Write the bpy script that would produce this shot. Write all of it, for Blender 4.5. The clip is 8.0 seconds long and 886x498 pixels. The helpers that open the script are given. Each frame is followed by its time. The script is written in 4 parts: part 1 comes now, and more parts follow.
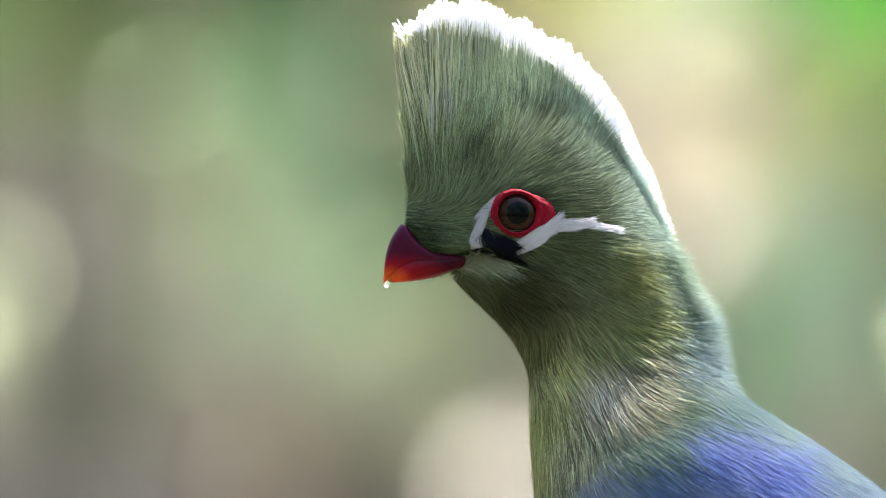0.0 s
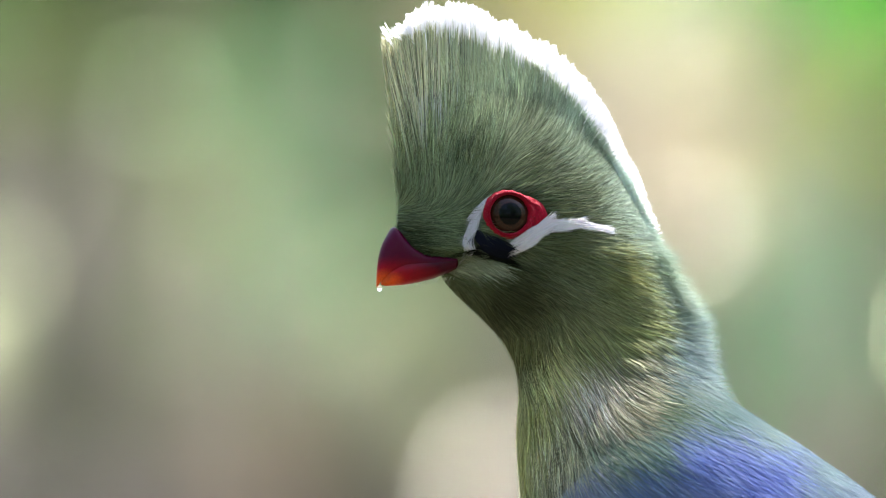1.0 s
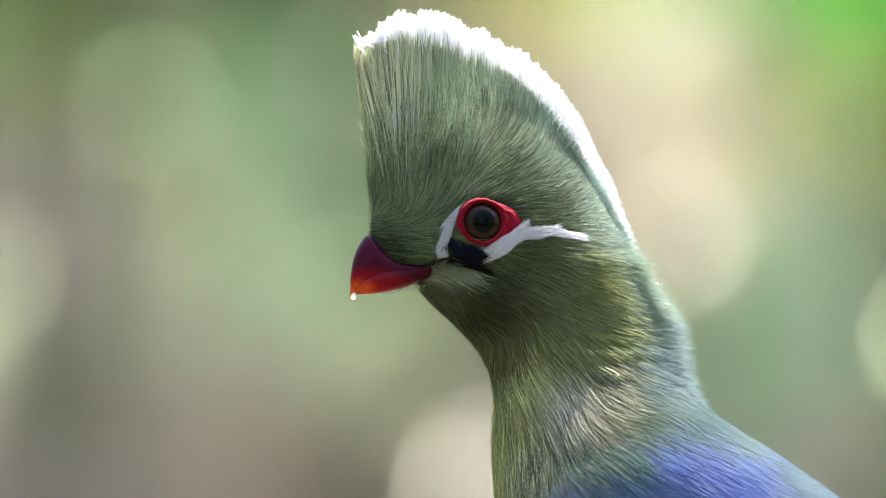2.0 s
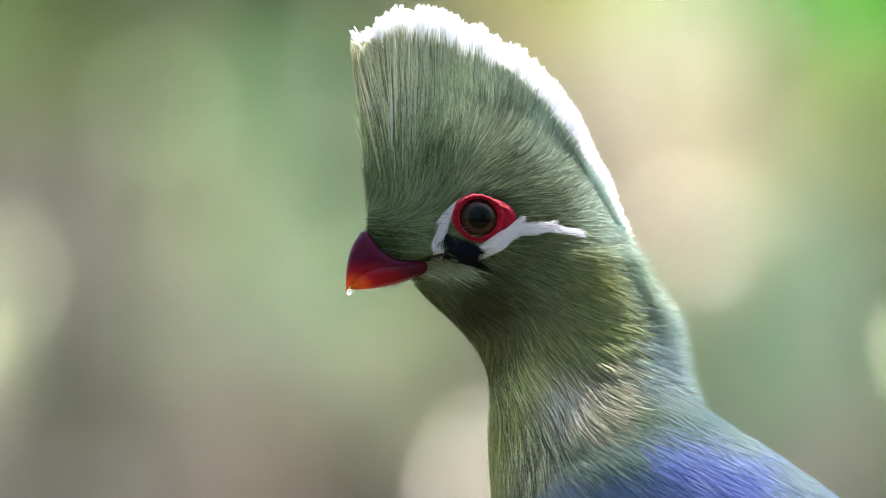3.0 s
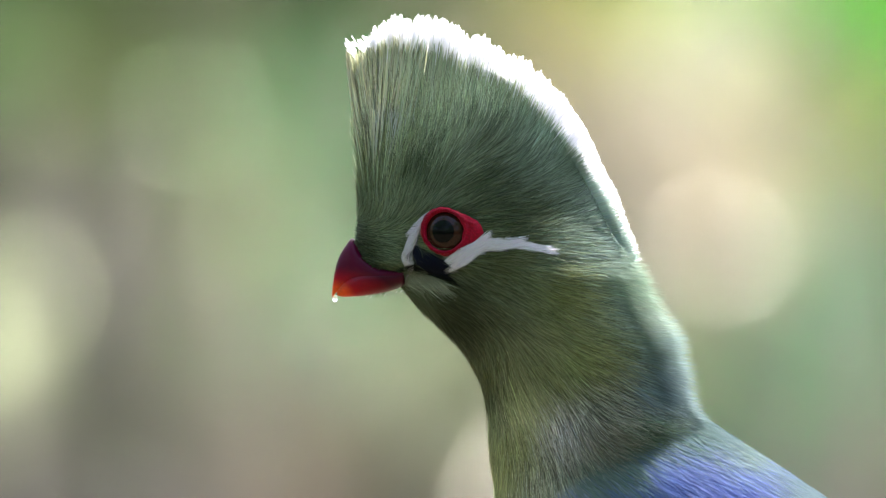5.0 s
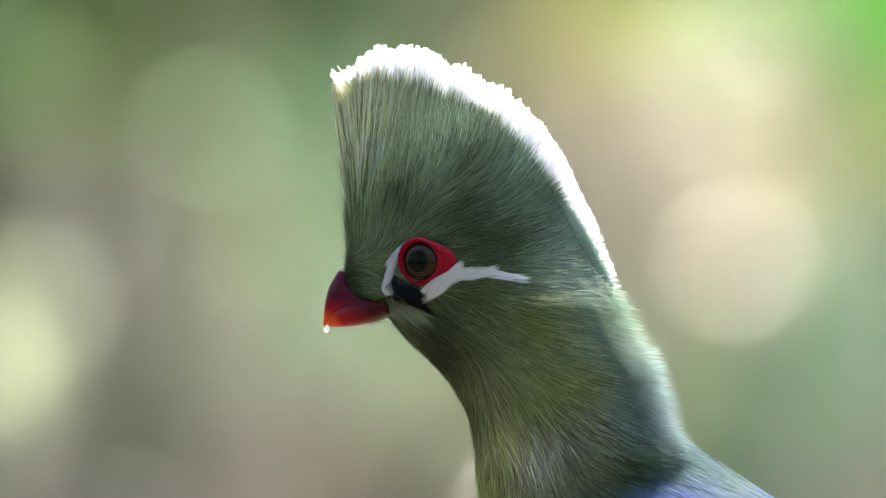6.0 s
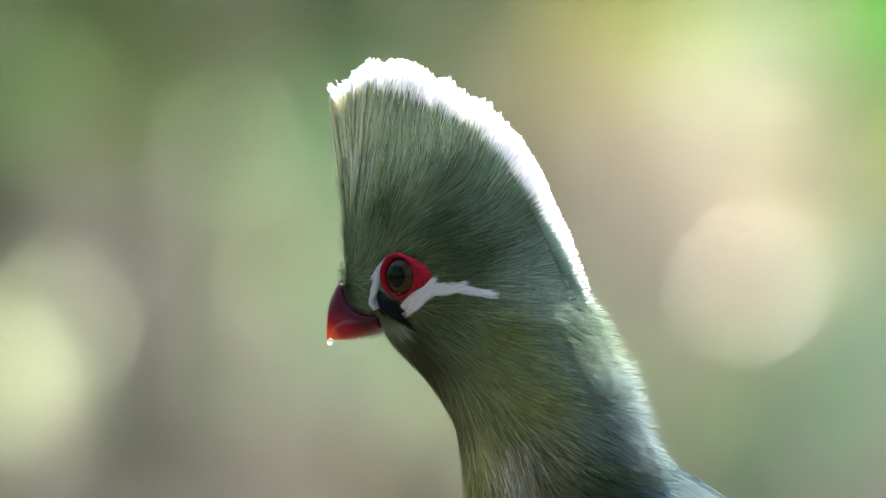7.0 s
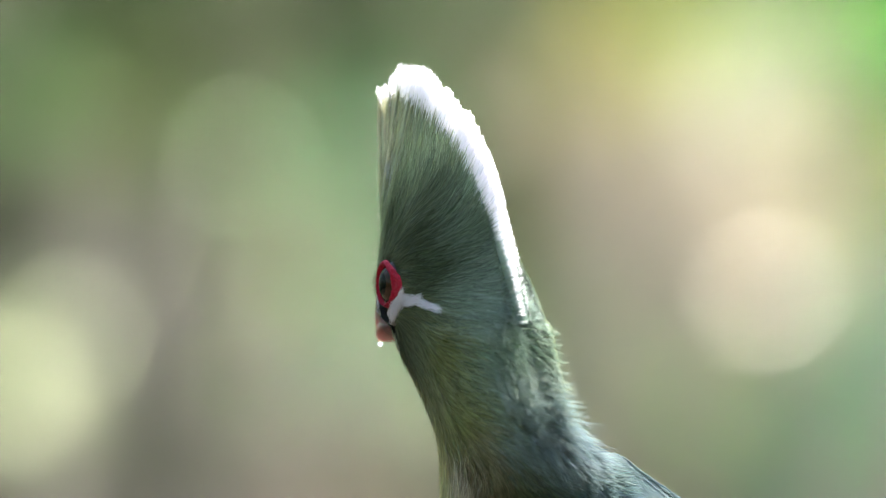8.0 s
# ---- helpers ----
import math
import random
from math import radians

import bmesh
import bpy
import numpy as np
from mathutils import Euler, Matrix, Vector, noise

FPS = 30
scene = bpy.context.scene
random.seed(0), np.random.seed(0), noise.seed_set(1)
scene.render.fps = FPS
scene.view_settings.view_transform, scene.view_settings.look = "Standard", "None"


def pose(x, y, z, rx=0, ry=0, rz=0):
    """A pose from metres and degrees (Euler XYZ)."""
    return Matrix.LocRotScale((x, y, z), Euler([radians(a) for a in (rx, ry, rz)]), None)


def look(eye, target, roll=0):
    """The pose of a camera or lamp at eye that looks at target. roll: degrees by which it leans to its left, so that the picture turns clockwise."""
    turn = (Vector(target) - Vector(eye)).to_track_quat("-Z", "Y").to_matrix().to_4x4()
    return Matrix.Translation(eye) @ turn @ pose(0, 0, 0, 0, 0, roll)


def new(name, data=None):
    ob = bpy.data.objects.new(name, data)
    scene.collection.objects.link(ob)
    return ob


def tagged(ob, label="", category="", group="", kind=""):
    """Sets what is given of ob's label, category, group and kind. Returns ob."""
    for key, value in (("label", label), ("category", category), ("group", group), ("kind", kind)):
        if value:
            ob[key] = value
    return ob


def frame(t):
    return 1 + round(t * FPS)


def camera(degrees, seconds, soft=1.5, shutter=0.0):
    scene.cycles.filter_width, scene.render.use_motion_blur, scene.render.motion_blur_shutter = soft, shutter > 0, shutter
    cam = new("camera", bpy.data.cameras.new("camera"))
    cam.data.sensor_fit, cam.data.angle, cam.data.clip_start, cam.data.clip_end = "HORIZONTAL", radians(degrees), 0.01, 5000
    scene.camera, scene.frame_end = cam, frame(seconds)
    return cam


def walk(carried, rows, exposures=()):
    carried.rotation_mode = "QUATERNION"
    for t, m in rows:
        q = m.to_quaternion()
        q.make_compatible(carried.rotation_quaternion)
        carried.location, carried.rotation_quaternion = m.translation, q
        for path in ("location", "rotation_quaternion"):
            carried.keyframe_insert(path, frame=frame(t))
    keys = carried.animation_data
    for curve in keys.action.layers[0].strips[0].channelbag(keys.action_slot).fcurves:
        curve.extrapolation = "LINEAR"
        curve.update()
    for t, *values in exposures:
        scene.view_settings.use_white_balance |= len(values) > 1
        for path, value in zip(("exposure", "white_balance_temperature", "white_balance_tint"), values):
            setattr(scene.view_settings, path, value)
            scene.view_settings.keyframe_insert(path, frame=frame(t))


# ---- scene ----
# One unit u is 0.18 mm on the bird; the bird is laid out in these units, x along it, y to the viewer, v downwards.
U = 0.00018
DIST = 3.138
EYE = Vector((0.0, -DIST, 1.6))

# ---------------------------------------------------------------- camera
cam = camera(5.15, 8.0, soft=1.1)
cam.data.dof.use_dof = True
cam.data.dof.focus_distance = DIST - 0.013
cam.data.dof.aperture_fstop = 6.2

# seconds, how far the far wood shifts to the right and down (units at the bird's distance)
PAN = [(0.0, 0, 0), (0.5, -5, 0), (1.0, -9, 1), (1.5, -19, 4), (2.0, -27, 8), (2.7, -15, 11), (3.5, 3, 14), (4.0, 22, 22),
       (4.75, 46, 31), (5.5, 70, 42), (6.0, 81, 58), (6.5, 90, 70), (7.0, 112, 92), (7.5, 128, 104), (8.0, 135, 112)]


def pan_at(t):
    ts = [p[0] for p in PAN]
    return np.interp(t, ts, [p[1] for p in PAN]), np.interp(t, ts, [p[2] for p in PAN])


walk(cam, [(t, look(EYE, (-dx * U, 0.0, 1.6 + dy * U))) for t, dx, dy in PAN])

# ---------------------------------------------------------------- light
world = bpy.data.worlds.new("daylight")
scene.world = world
world.use_nodes = True
sky = world.node_tree.nodes.new("ShaderNodeTexSky")
sky.sky_type = "NISHITA"
sky.sun_disc = False
sky.dust_density = 3.0
SUN_UP = 63  # degrees over the horizon
sky.sun_elevation = radians(SUN_UP)
SUN_TURN = 43  # degrees from straight behind the bird towards its tail
sky.sun_rotation = radians(SUN_TURN)
world.node_tree.nodes["Background"].inputs["Strength"].default_value = 0.15
world.node_tree.links.new(sky.outputs["Color"], world.node_tree.nodes["Background"].inputs["Color"])

sun = new("sun", bpy.data.lights.new("sun", "SUN"))
sun.data.energy = 4.0
sun.data.angle = radians(0.6)
sun.data.color = (1.0, 0.985, 0.92)
a, e = radians(SUN_TURN), radians(SUN_UP)
to_sun = Vector((math.sin(a) * math.cos(e), math.cos(a) * math.cos(e), math.sin(e)))
sun.matrix_world = look(to_sun * 30, (0, 0, 0))
scene.view_settings.exposure = 2.67

# ---------------------------------------------------------------- materials


def material(name, colour=(0.5, 0.5, 0.5), rough=0.6, metal=0.0, attr="", scatter=0.0, spec=0.4, sheen=0.0, grain=(), bump=(), coat=0.0,
             transmission=0.0, spread=0.0, gloss=(1, 1, 1)):
    """A surface. colour: base; attr: a colour layer that replaces it; scatter: share of light let through;
    grain: (scale, second colour, amount), wear at two scales; bump: (scale, strength, depth); spread: value change from piece to piece."""
    m = bpy.data.materials.new(name)
    m.use_nodes = True
    nt = m.node_tree
    b = nt.nodes["Principled BSDF"]
    out = nt.nodes["Material Output"]
    col = nt.nodes.new("ShaderNodeRGB")
    col.outputs[0].default_value = (*colour, 1)
    src = col.outputs[0]
    if attr:
        at = nt.nodes.new("ShaderNodeAttribute")
        at.attribute_name = attr
        src = at.outputs["Color"]
    tc = nt.nodes.new("ShaderNodeTexCoord")
    if grain:
        scale, second, amount = grain
        for k, part_of in ((1.0, 0.6), (5.3, 0.4)):
            nz = nt.nodes.new("ShaderNodeTexNoise")
            nz.inputs["Scale"].default_value = scale * k
            nz.inputs["Detail"].default_value = 5
            nt.links.new(tc.outputs["Object"], nz.inputs["Vector"])
            ramp = nt.nodes.new("ShaderNodeMapRange")
            ramp.inputs["From Min"].default_value, ramp.inputs["From Max"].default_value = 0.35, 0.68
            ramp.inputs["To Max"].default_value = amount * part_of / 0.6
            nt.links.new(nz.outputs["Fac"], ramp.inputs["Value"])
            mix = nt.nodes.new("ShaderNodeMix")
            mix.data_type = "RGBA"
            nt.links.new(ramp.outputs[0], mix.inputs["Factor"])
            nt.links.new(src, mix.inputs["A"])
            mix.inputs["B"].default_value = (*second, 1)
            src = mix.outputs["Result"]
    if spread:
        geo = nt.nodes.new("ShaderNodeNewGeometry")
        mr = nt.nodes.new("ShaderNodeMapRange")
        mr.inputs["To Min"].default_value, mr.inputs["To Max"].default_value = 1 - spread, 1 + spread
        nt.links.new(geo.outputs["Random Per Island"], mr.inputs["Value"])
        hsv = nt.nodes.new("ShaderNodeHueSaturation")
        nt.links.new(mr.outputs[0], hsv.inputs["Value"])
        nt.links.new(src, hsv.inputs["Color"])
        src = hsv.outputs["Color"]
    nt.links.new(src, b.inputs["Base Color"])
    b.inputs["Roughness"].default_value = rough
    b.inputs["Metallic"].default_value = metal
    b.inputs["Specular IOR Level"].default_value = spec
    b.inputs["Specular Tint"].default_value = (*gloss, 1)
    b.inputs["Sheen Weight"].default_value = sheen
    b.inputs["Sheen Roughness"].default_value = 0.4
    b.inputs["Coat Weight"].default_value = coat
    b.inputs["Coat Roughness"].default_value = 0.04
    b.inputs["Transmission Weight"].default_value = transmission
    if bump:
        nz = nt.nodes.new("ShaderNodeTexNoise")
        nz.inputs["Scale"].default_value = bump[0]
        nz.inputs["Detail"].default_value = 6
        nt.links.new(tc.outputs["Object"], nz.inputs["Vector"])
        bp = nt.nodes.new("ShaderNodeBump")
        bp.inputs["Strength"].default_value = bump[1]
        bp.inputs["Distance"].default_value = bump[2]
        nt.links.new(nz.outputs["Fac"], bp.inputs["Height"])
        nt.links.new(bp.outputs["Normal"], b.inputs["Normal"])
    if scatter:
        tr = nt.nodes.new("ShaderNodeBsdfTranslucent")
        nt.links.new(src, tr.inputs["Color"])
        ms = nt.nodes.new("ShaderNodeMixShader")
        ms.inputs[0].default_value = scatter
        nt.links.new(b.outputs[0], ms.inputs[1])
        nt.links.new(tr.outputs[0], ms.inputs[2])
        nt.links.new(ms.outputs[0], out.inputs["Surface"])
    return m


FRINGE = material("white_feather", rough=0.7, attr="tint", scatter=0.76, spec=0.1, sheen=0.2)
FEATHER = material("feather", rough=0.7, attr="tint", scatter=0.45, spec=0.08, sheen=0.05)
SKIN = material("down", rough=0.9, attr="tint", spec=0.1, grain=(900, (0.03, 0.04, 0.02), 0.5), bump=(2500, 0.5, 0.0004))
BILL = material("bill_horn", rough=0.3, attr="tint", spec=0.14, coat=0.08, grain=(260, (0.09, 0.006, 0.02), 0.3), bump=(700, 0.12, 0.0003), scatter=0.5)
IRIS = material("iris", (0.008, 0.0035, 0.0025), rough=0.4, spec=0.0, coat=0.3, grain=(1500, (0.03, 0.009, 0.005), 0.8))
PUPIL = material("pupil", (0.0015, 0.0015, 0.002), rough=0.4, spec=0.0, coat=0.16)
RED_SKIN = material("red_skin", (0.36, 0.001, 0.022), rough=0.5, spec=0.12, grain=(1600, (0.13, 0.001, 0.008), 0.8), bump=(3200, 0.9, 0.0006))
WATER = material("water", (1, 1, 1), rough=0.02, transmission=1.0)
SCALY = material("scaly_leg", (0.03, 0.03, 0.03), rough=0.5, grain=(400, (0.07, 0.06, 0.05), 0.6), bump=(900, 0.6, 0.0005))
BARK = material("bark", (0.17, 0.12, 0.09), rough=0.9, grain=(14, (0.07, 0.06, 0.045), 0.8), bump=(40, 0.8, 0.01))
SOIL = material("leaf_litter", (0.085, 0.065, 0.042), rough=0.95, grain=(3, (0.05, 0.055, 0.025), 0.7), bump=(18, 0.8, 0.03))
BARK_FAR = material("far_bark", (0.24, 0.19, 0.155), rough=0.9, grain=(9, (0.13, 0.11, 0.09), 0.7), bump=(25, 0.8, 0.02))


def leaf_material(name, colour, second):
    return material(name, colour, rough=0.7, scatter=0.5, spec=0.03, grain=(6, second, 0.6), spread=0.35)


LEAF = {
    "grey_green": leaf_material("leaf_grey_green", (0.115, 0.195, 0.062), (0.145, 0.2, 0.075)),
    "green": leaf_material("leaf_green", (0.11, 0.27, 0.065), (0.18, 0.3, 0.11)),
    "blue_green": leaf_material("leaf_blue_green", (0.06, 0.22, 0.1), (0.11, 0.28, 0.15)),
    "vivid": leaf_material("leaf_vivid_green", (0.03, 0.24, 0.006), (0.08, 0.3, 0.012)),
    "lime": leaf_material("leaf_lime", (0.34, 0.5, 0.11), (0.42, 0.5, 0.18)),
    "olive": leaf_material("leaf_olive", (0.25, 0.23, 0.05), (0.18, 0.18, 0.05)),
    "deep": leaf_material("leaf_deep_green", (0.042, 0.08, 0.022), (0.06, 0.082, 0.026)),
    "fern": leaf_material("leaf_fern", (0.07, 0.15, 0.055), (0.1, 0.17, 0.075)),
    "moss": leaf_material("leaf_moss", (0.068, 0.105, 0.026), (0.08, 0.09, 0.026)),
    # cream and dark are leaf tones with sunlight and shade painted in
    "cream": leaf_material("leaf_painted_sunlit", (0.44, 0.465, 0.28), (0.4, 0.43, 0.25)),
    "beige": leaf_material("leaf_dry_beige", (0.4, 0.33, 0.23), (0.35, 0.31, 0.2)),
    "brown": leaf_material("leaf_dry_brown", (0.12, 0.09, 0.052), (0.1, 0.08, 0.042)),
    "dark": leaf_material("leaf_painted_shaded", (0.036, 0.048, 0.02), (0.028, 0.036, 0.016)),
}

# ---------------------------------------------------------------- mesh helpers


def link(name, mesh, mat, parent=None, label=""):
    ob = new(name, mesh)
    mesh.materials.append(mat)
    mesh.shade_smooth()
    if parent is not None:
        ob.parent = parent
    return tagged(ob, label=label)


def part(name, bm, mat, parent=None, label=""):
    mesh = bpy.data.meshes.new(name)
    bm.to_mesh(mesh)
    bm.free()
    return link(name, mesh, mat, parent, label)


def mesh_from(name, verts, faces, tint=None):
    mesh = bpy.data.meshes.new(name)
    mesh.from_pydata([tuple(map(float, v)) for v in verts], [], [tuple(map(int, f)) for f in faces])
    if tint is not None:
        layer = mesh.color_attributes.new("tint", "FLOAT_COLOR", "POINT")
        rgba = np.ones((len(verts), 4), np.float32)
        rgba[:, :3] = tint
        layer.data.foreach_set("color", rgba.ravel())
    mesh.update()
    return mesh


def hermite(x, xs, ys):
    """A smooth curve through the nodes, straight beyond both ends."""
    xs, ys = np.asarray(xs, float), np.asarray(ys, float)
    x = np.asarray(x, float)
    slope = np.gradient(ys, xs)
    i = np.clip(np.searchsorted(xs, x) - 1, 0, len(xs) - 2)
    h = xs[i + 1] - xs[i]
    f = (x - xs[i]) / h
    g = np.clip(f, 0, 1)
    y = ((2 * g**3 - 3 * g**2 + 1) * ys[i] + (g**3 - 2 * g**2 + g) * h * slope[i]
         + (-2 * g**3 + 3 * g**2) * ys[i + 1] + (g**3 - g**2) * h * slope[i + 1])
    return y + np.where(f < 0, f * h * slope[i], 0) + np.where(f > 1, (f - 1) * h * slope[i + 1], 0)


# ---------------------------------------------------------------- the bird's form
COS0 = 0.944


def mid(x):
    """From the side view with the head turned 19 degrees to the viewer to the bird's own length axis."""
    return 900 + (np.asarray(x, float) - 900) / COS0


def side_view(x, y):
    """The reverse, for a point y to the viewer's side of the middle."""
    return 900 + COS0 * (x - 900) + 0.33 * np.abs(y)


# v, front, back, half width, roundness
HEAD_V = [70, 100, 150, 200, 250, 300, 350, 390, 415, 436, 450, 470, 500, 550, 600, 650, 700, 760, 830, 950]
HEAD_F = [726, 716, 713, 717, 722, 724, 720, 717, 718, 726, 768, 788, 812, 870, 911, 938, 945, 949, 956, 965]
HEAD_B = [860, 950, 1012, 1052, 1082, 1110, 1136, 1156, 1168, 1175, 1180, 1186, 1196, 1216, 1230, 1243, 1262, 1288, 1310, 1320]
HEAD_W = [4, 10, 22, 38, 58, 80, 96, 101, 101, 101, 101, 100, 98, 92, 85, 81, 82, 91, 104, 120]
HEAD_Q = [.9, .9, .9, .9, .9, .86, .82, .78, .76, .74, .72, .7, .66, .62, .6, .58, .56, .55, .55, .55]
HEAD_R = [.95, .95, .95, .95, .9, .84, .76, .68, .6, .55, .5, .5, .5, .5, .5, .5, .5, .5, .5, .5]  # roundness of the back half
BODY_V = [650, 690, 730, 770, 810, 850, 900, 980, 1080, 1200, 1320, 1420, 1480]
BODY_F = [1215, 1170, 1120, 1062, 1025, 1000, 978, 955, 960, 1010, 1110, 1260, 1400]
BODY_B = [1245, 1286, 1340, 1400, 1458, 1513, 1575, 1670, 1790, 1880, 1900, 1840, 1700]
BODY_W = [10, 45, 92, 134, 168, 190, 212, 238, 250, 240, 205, 140, 60]
BODY_R = BODY_Q = [.6, .58, .55, .52, .5, .5, .5, .5, .5, .5, .5, .5, .5]
HEAD = (HEAD_V, list(mid(HEAD_F)), list(mid(HEAD_B)), HEAD_W, HEAD_Q, HEAD_R)
BODY = (BODY_V, list(mid(BODY_F)), list(mid(BODY_B)), BODY_W, BODY_Q, BODY_R)


def surface(tab, s, v, hand):
    f, b, w, q, q_back = (hermite(v, tab[0], c) for c in tab[1:])
    q = np.where(s > 0.5, q_back, q)
    w = np.maximum(w, 3) * (1 + np.interp(v, [290, 380, 500, 600, 690], [0, 0.2, 0.26, 0.22, 0]) * np.clip((s - 0.5) / 0.28, 0, 1))
    y = w * np.sin(np.pi * np.clip(s, 0, 1)) ** q * hand
    return np.stack([f + (b - f) * s, y, v + 0 * s], -1)


def local(p, origin):
    """Units to metres round an origin (x, v)."""
    p = np.asarray(p, float)
    return np.stack([(p[..., 0] - origin[0]) * U, -p[..., 1] * U, (origin[1] - p[..., 2]) * U], -1)


TILT = 0.05


def along(x, v):
    """How far down the neck a place of the side view lies: the neck's cuts slope a little."""
    return v + TILT * (x - 1050)


def fray(x, v, reach):
    """An uneven value within reach either way, from place to place, so that neighbouring pieces interlock."""
    h = np.sin(x * 12.9898 + v * 78.233) * 43758.5453
    return (h - np.floor(h) - 0.5) * 2 * reach


def wobble(x, y, k):
    """Smooth uneven value between about -1 and 1."""
    return (np.sin(x * 0.043 * k + 1.7 * np.sin(y * 0.031 * k)) + np.sin(y * 0.057 * k + 2.1 * np.sin(x * 0.037 * k + 1)) +
            np.sin((x + y) * 0.11 * k + 0.6)) / 3


def spread_nodes(x, v, nodes, power):
    """Values at scattered nodes (x, v, value...) carried smoothly to all places."""
    nodes = np.asarray(nodes, float)
    d = (x[..., None] - nodes[:, 0]) ** 2 + (v[..., None] - nodes[:, 1]) ** 2 + 60
    w = d ** (-power / 2)
    w /= w.sum(-1, keepdims=True)
    return w @ nodes[:, 2:]


LIE_FACE = [(710, 200, -.05, -1), (800, 150, 0, -1), (900, 150, .1, -1), (1000, 150, .25, -1), (1050, 230, .5, -.85), (760, 330, .15, -1),
            (850, 270, .35, -.9), (950, 310, .9, -.4), (1070, 330, .9, -.3), (730, 400, .8, .1), (780, 430, 1, .2), (1000, 360, 1, -.05),
            (1110, 430, 1, .15)]
LIE_NECK = [(900, 500, .9, .4), (1050, 500, .9, .45), (1150, 550, .95, .3), (1250, 580, 1, .1), (850, 520, .7, .7), (960, 600, .3, 1),
            (940, 750, .05, 1), (1050, 620, .65, .75), (1070, 700, .4, .9), (1020, 800, .1, 1), (1180, 650, .9, .5), (1200, 720, .85, .5),
            (1300, 720, .85, .55), (1300, 800, .85, .5), (1150, 800, .7, .7)]
# plumage tones; the crest's shade above the eye is painted into darker nodes
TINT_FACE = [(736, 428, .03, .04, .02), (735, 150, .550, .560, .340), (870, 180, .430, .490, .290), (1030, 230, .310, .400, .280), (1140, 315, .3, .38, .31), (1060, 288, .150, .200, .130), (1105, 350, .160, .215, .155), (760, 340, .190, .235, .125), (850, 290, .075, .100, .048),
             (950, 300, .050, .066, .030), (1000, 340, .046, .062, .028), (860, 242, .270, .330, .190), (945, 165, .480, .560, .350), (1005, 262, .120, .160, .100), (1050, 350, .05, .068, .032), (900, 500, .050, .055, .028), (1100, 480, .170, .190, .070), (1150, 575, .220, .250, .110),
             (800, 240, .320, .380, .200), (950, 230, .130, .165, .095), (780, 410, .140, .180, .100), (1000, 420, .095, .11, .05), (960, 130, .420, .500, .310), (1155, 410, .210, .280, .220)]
# pale nodes of the neck hold its sunlit sheen, painted into the tone
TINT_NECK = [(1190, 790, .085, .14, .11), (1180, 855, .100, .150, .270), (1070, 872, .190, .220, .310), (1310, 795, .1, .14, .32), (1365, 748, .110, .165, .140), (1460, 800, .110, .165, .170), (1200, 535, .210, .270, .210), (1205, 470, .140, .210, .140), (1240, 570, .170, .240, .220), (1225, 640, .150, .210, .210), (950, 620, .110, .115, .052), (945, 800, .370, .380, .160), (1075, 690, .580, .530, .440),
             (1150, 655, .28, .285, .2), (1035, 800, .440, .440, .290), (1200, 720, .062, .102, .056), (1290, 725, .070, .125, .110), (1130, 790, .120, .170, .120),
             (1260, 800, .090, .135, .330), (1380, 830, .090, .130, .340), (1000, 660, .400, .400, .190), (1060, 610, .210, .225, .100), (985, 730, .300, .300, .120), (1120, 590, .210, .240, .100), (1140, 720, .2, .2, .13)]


def lie(x, v):
    d = spread_nodes(x, v, LIE_FACE + LIE_NECK, 4)
    return d / np.linalg.norm(d, axis=-1, keepdims=True)


def near_line(x, v, pts):
    """Distance to a line of points (x, v, half width), as a share of its half width there."""
    best = np.full(x.shape, 9.0)
    for (x0, v0, w0), (x1, v1, w1) in zip(pts, pts[1:]):
        f = np.clip(((x - x0) * (x1 - x0) + (v - v0) * (v1 - v0)) / ((x1 - x0) ** 2 + (v1 - v0) ** 2), 0, 1)
        best = np.minimum(best, np.hypot(x - x0 - f * (x1 - x0), v - v0 - f * (v1 - v0)) / (w0 + f * (w1 - w0)))
    return best


MARK_FRONT = [(884, 345, 4), (860, 372, 7), (846, 408, 9), (839, 436, 7)]
MARK_CHEEK = [(900, 450, 8), (930, 431, 13), (976, 403, 11), (1028, 398, 7), (1074, 407, 5)]
MARK_DARK = [(857, 410, 8), (866, 424, 14), (880, 432, 19), (896, 438, 11)]
MARK_GAPE = [(796, 449, 3), (840, 438, 3), (872, 446, 4), (905, 456, 5)]
MARK_CHIN = [(802, 461, 13), (850, 458, 14), (884, 466, 8)]


# where the pale sheen is painted on the neck: x, v, half width
NECK_SHEEN = [(1160, 650, 40), (1085, 680, 58), (1035, 790, 45), (1005, 870, 35)]


def along_marks(x, v):
    """The way the short feathers of the nearest mark point."""
    best, d = np.full(x.shape, 99.0), np.zeros(x.shape + (2,))
    for line in (MARK_FRONT, MARK_CHEEK, MARK_DARK, MARK_CHIN, MARK_GAPE):
        for p0, p1 in zip(line, line[1:]):
            m = near_line(x, v, [p0, p1])
            w = np.array([p1[0] - p0[0], p1[1] - p0[1]], float)
            closer = m < best
            best = np.where(closer, m, best)
            d[closer] = w / np.linalg.norm(w)
    return d


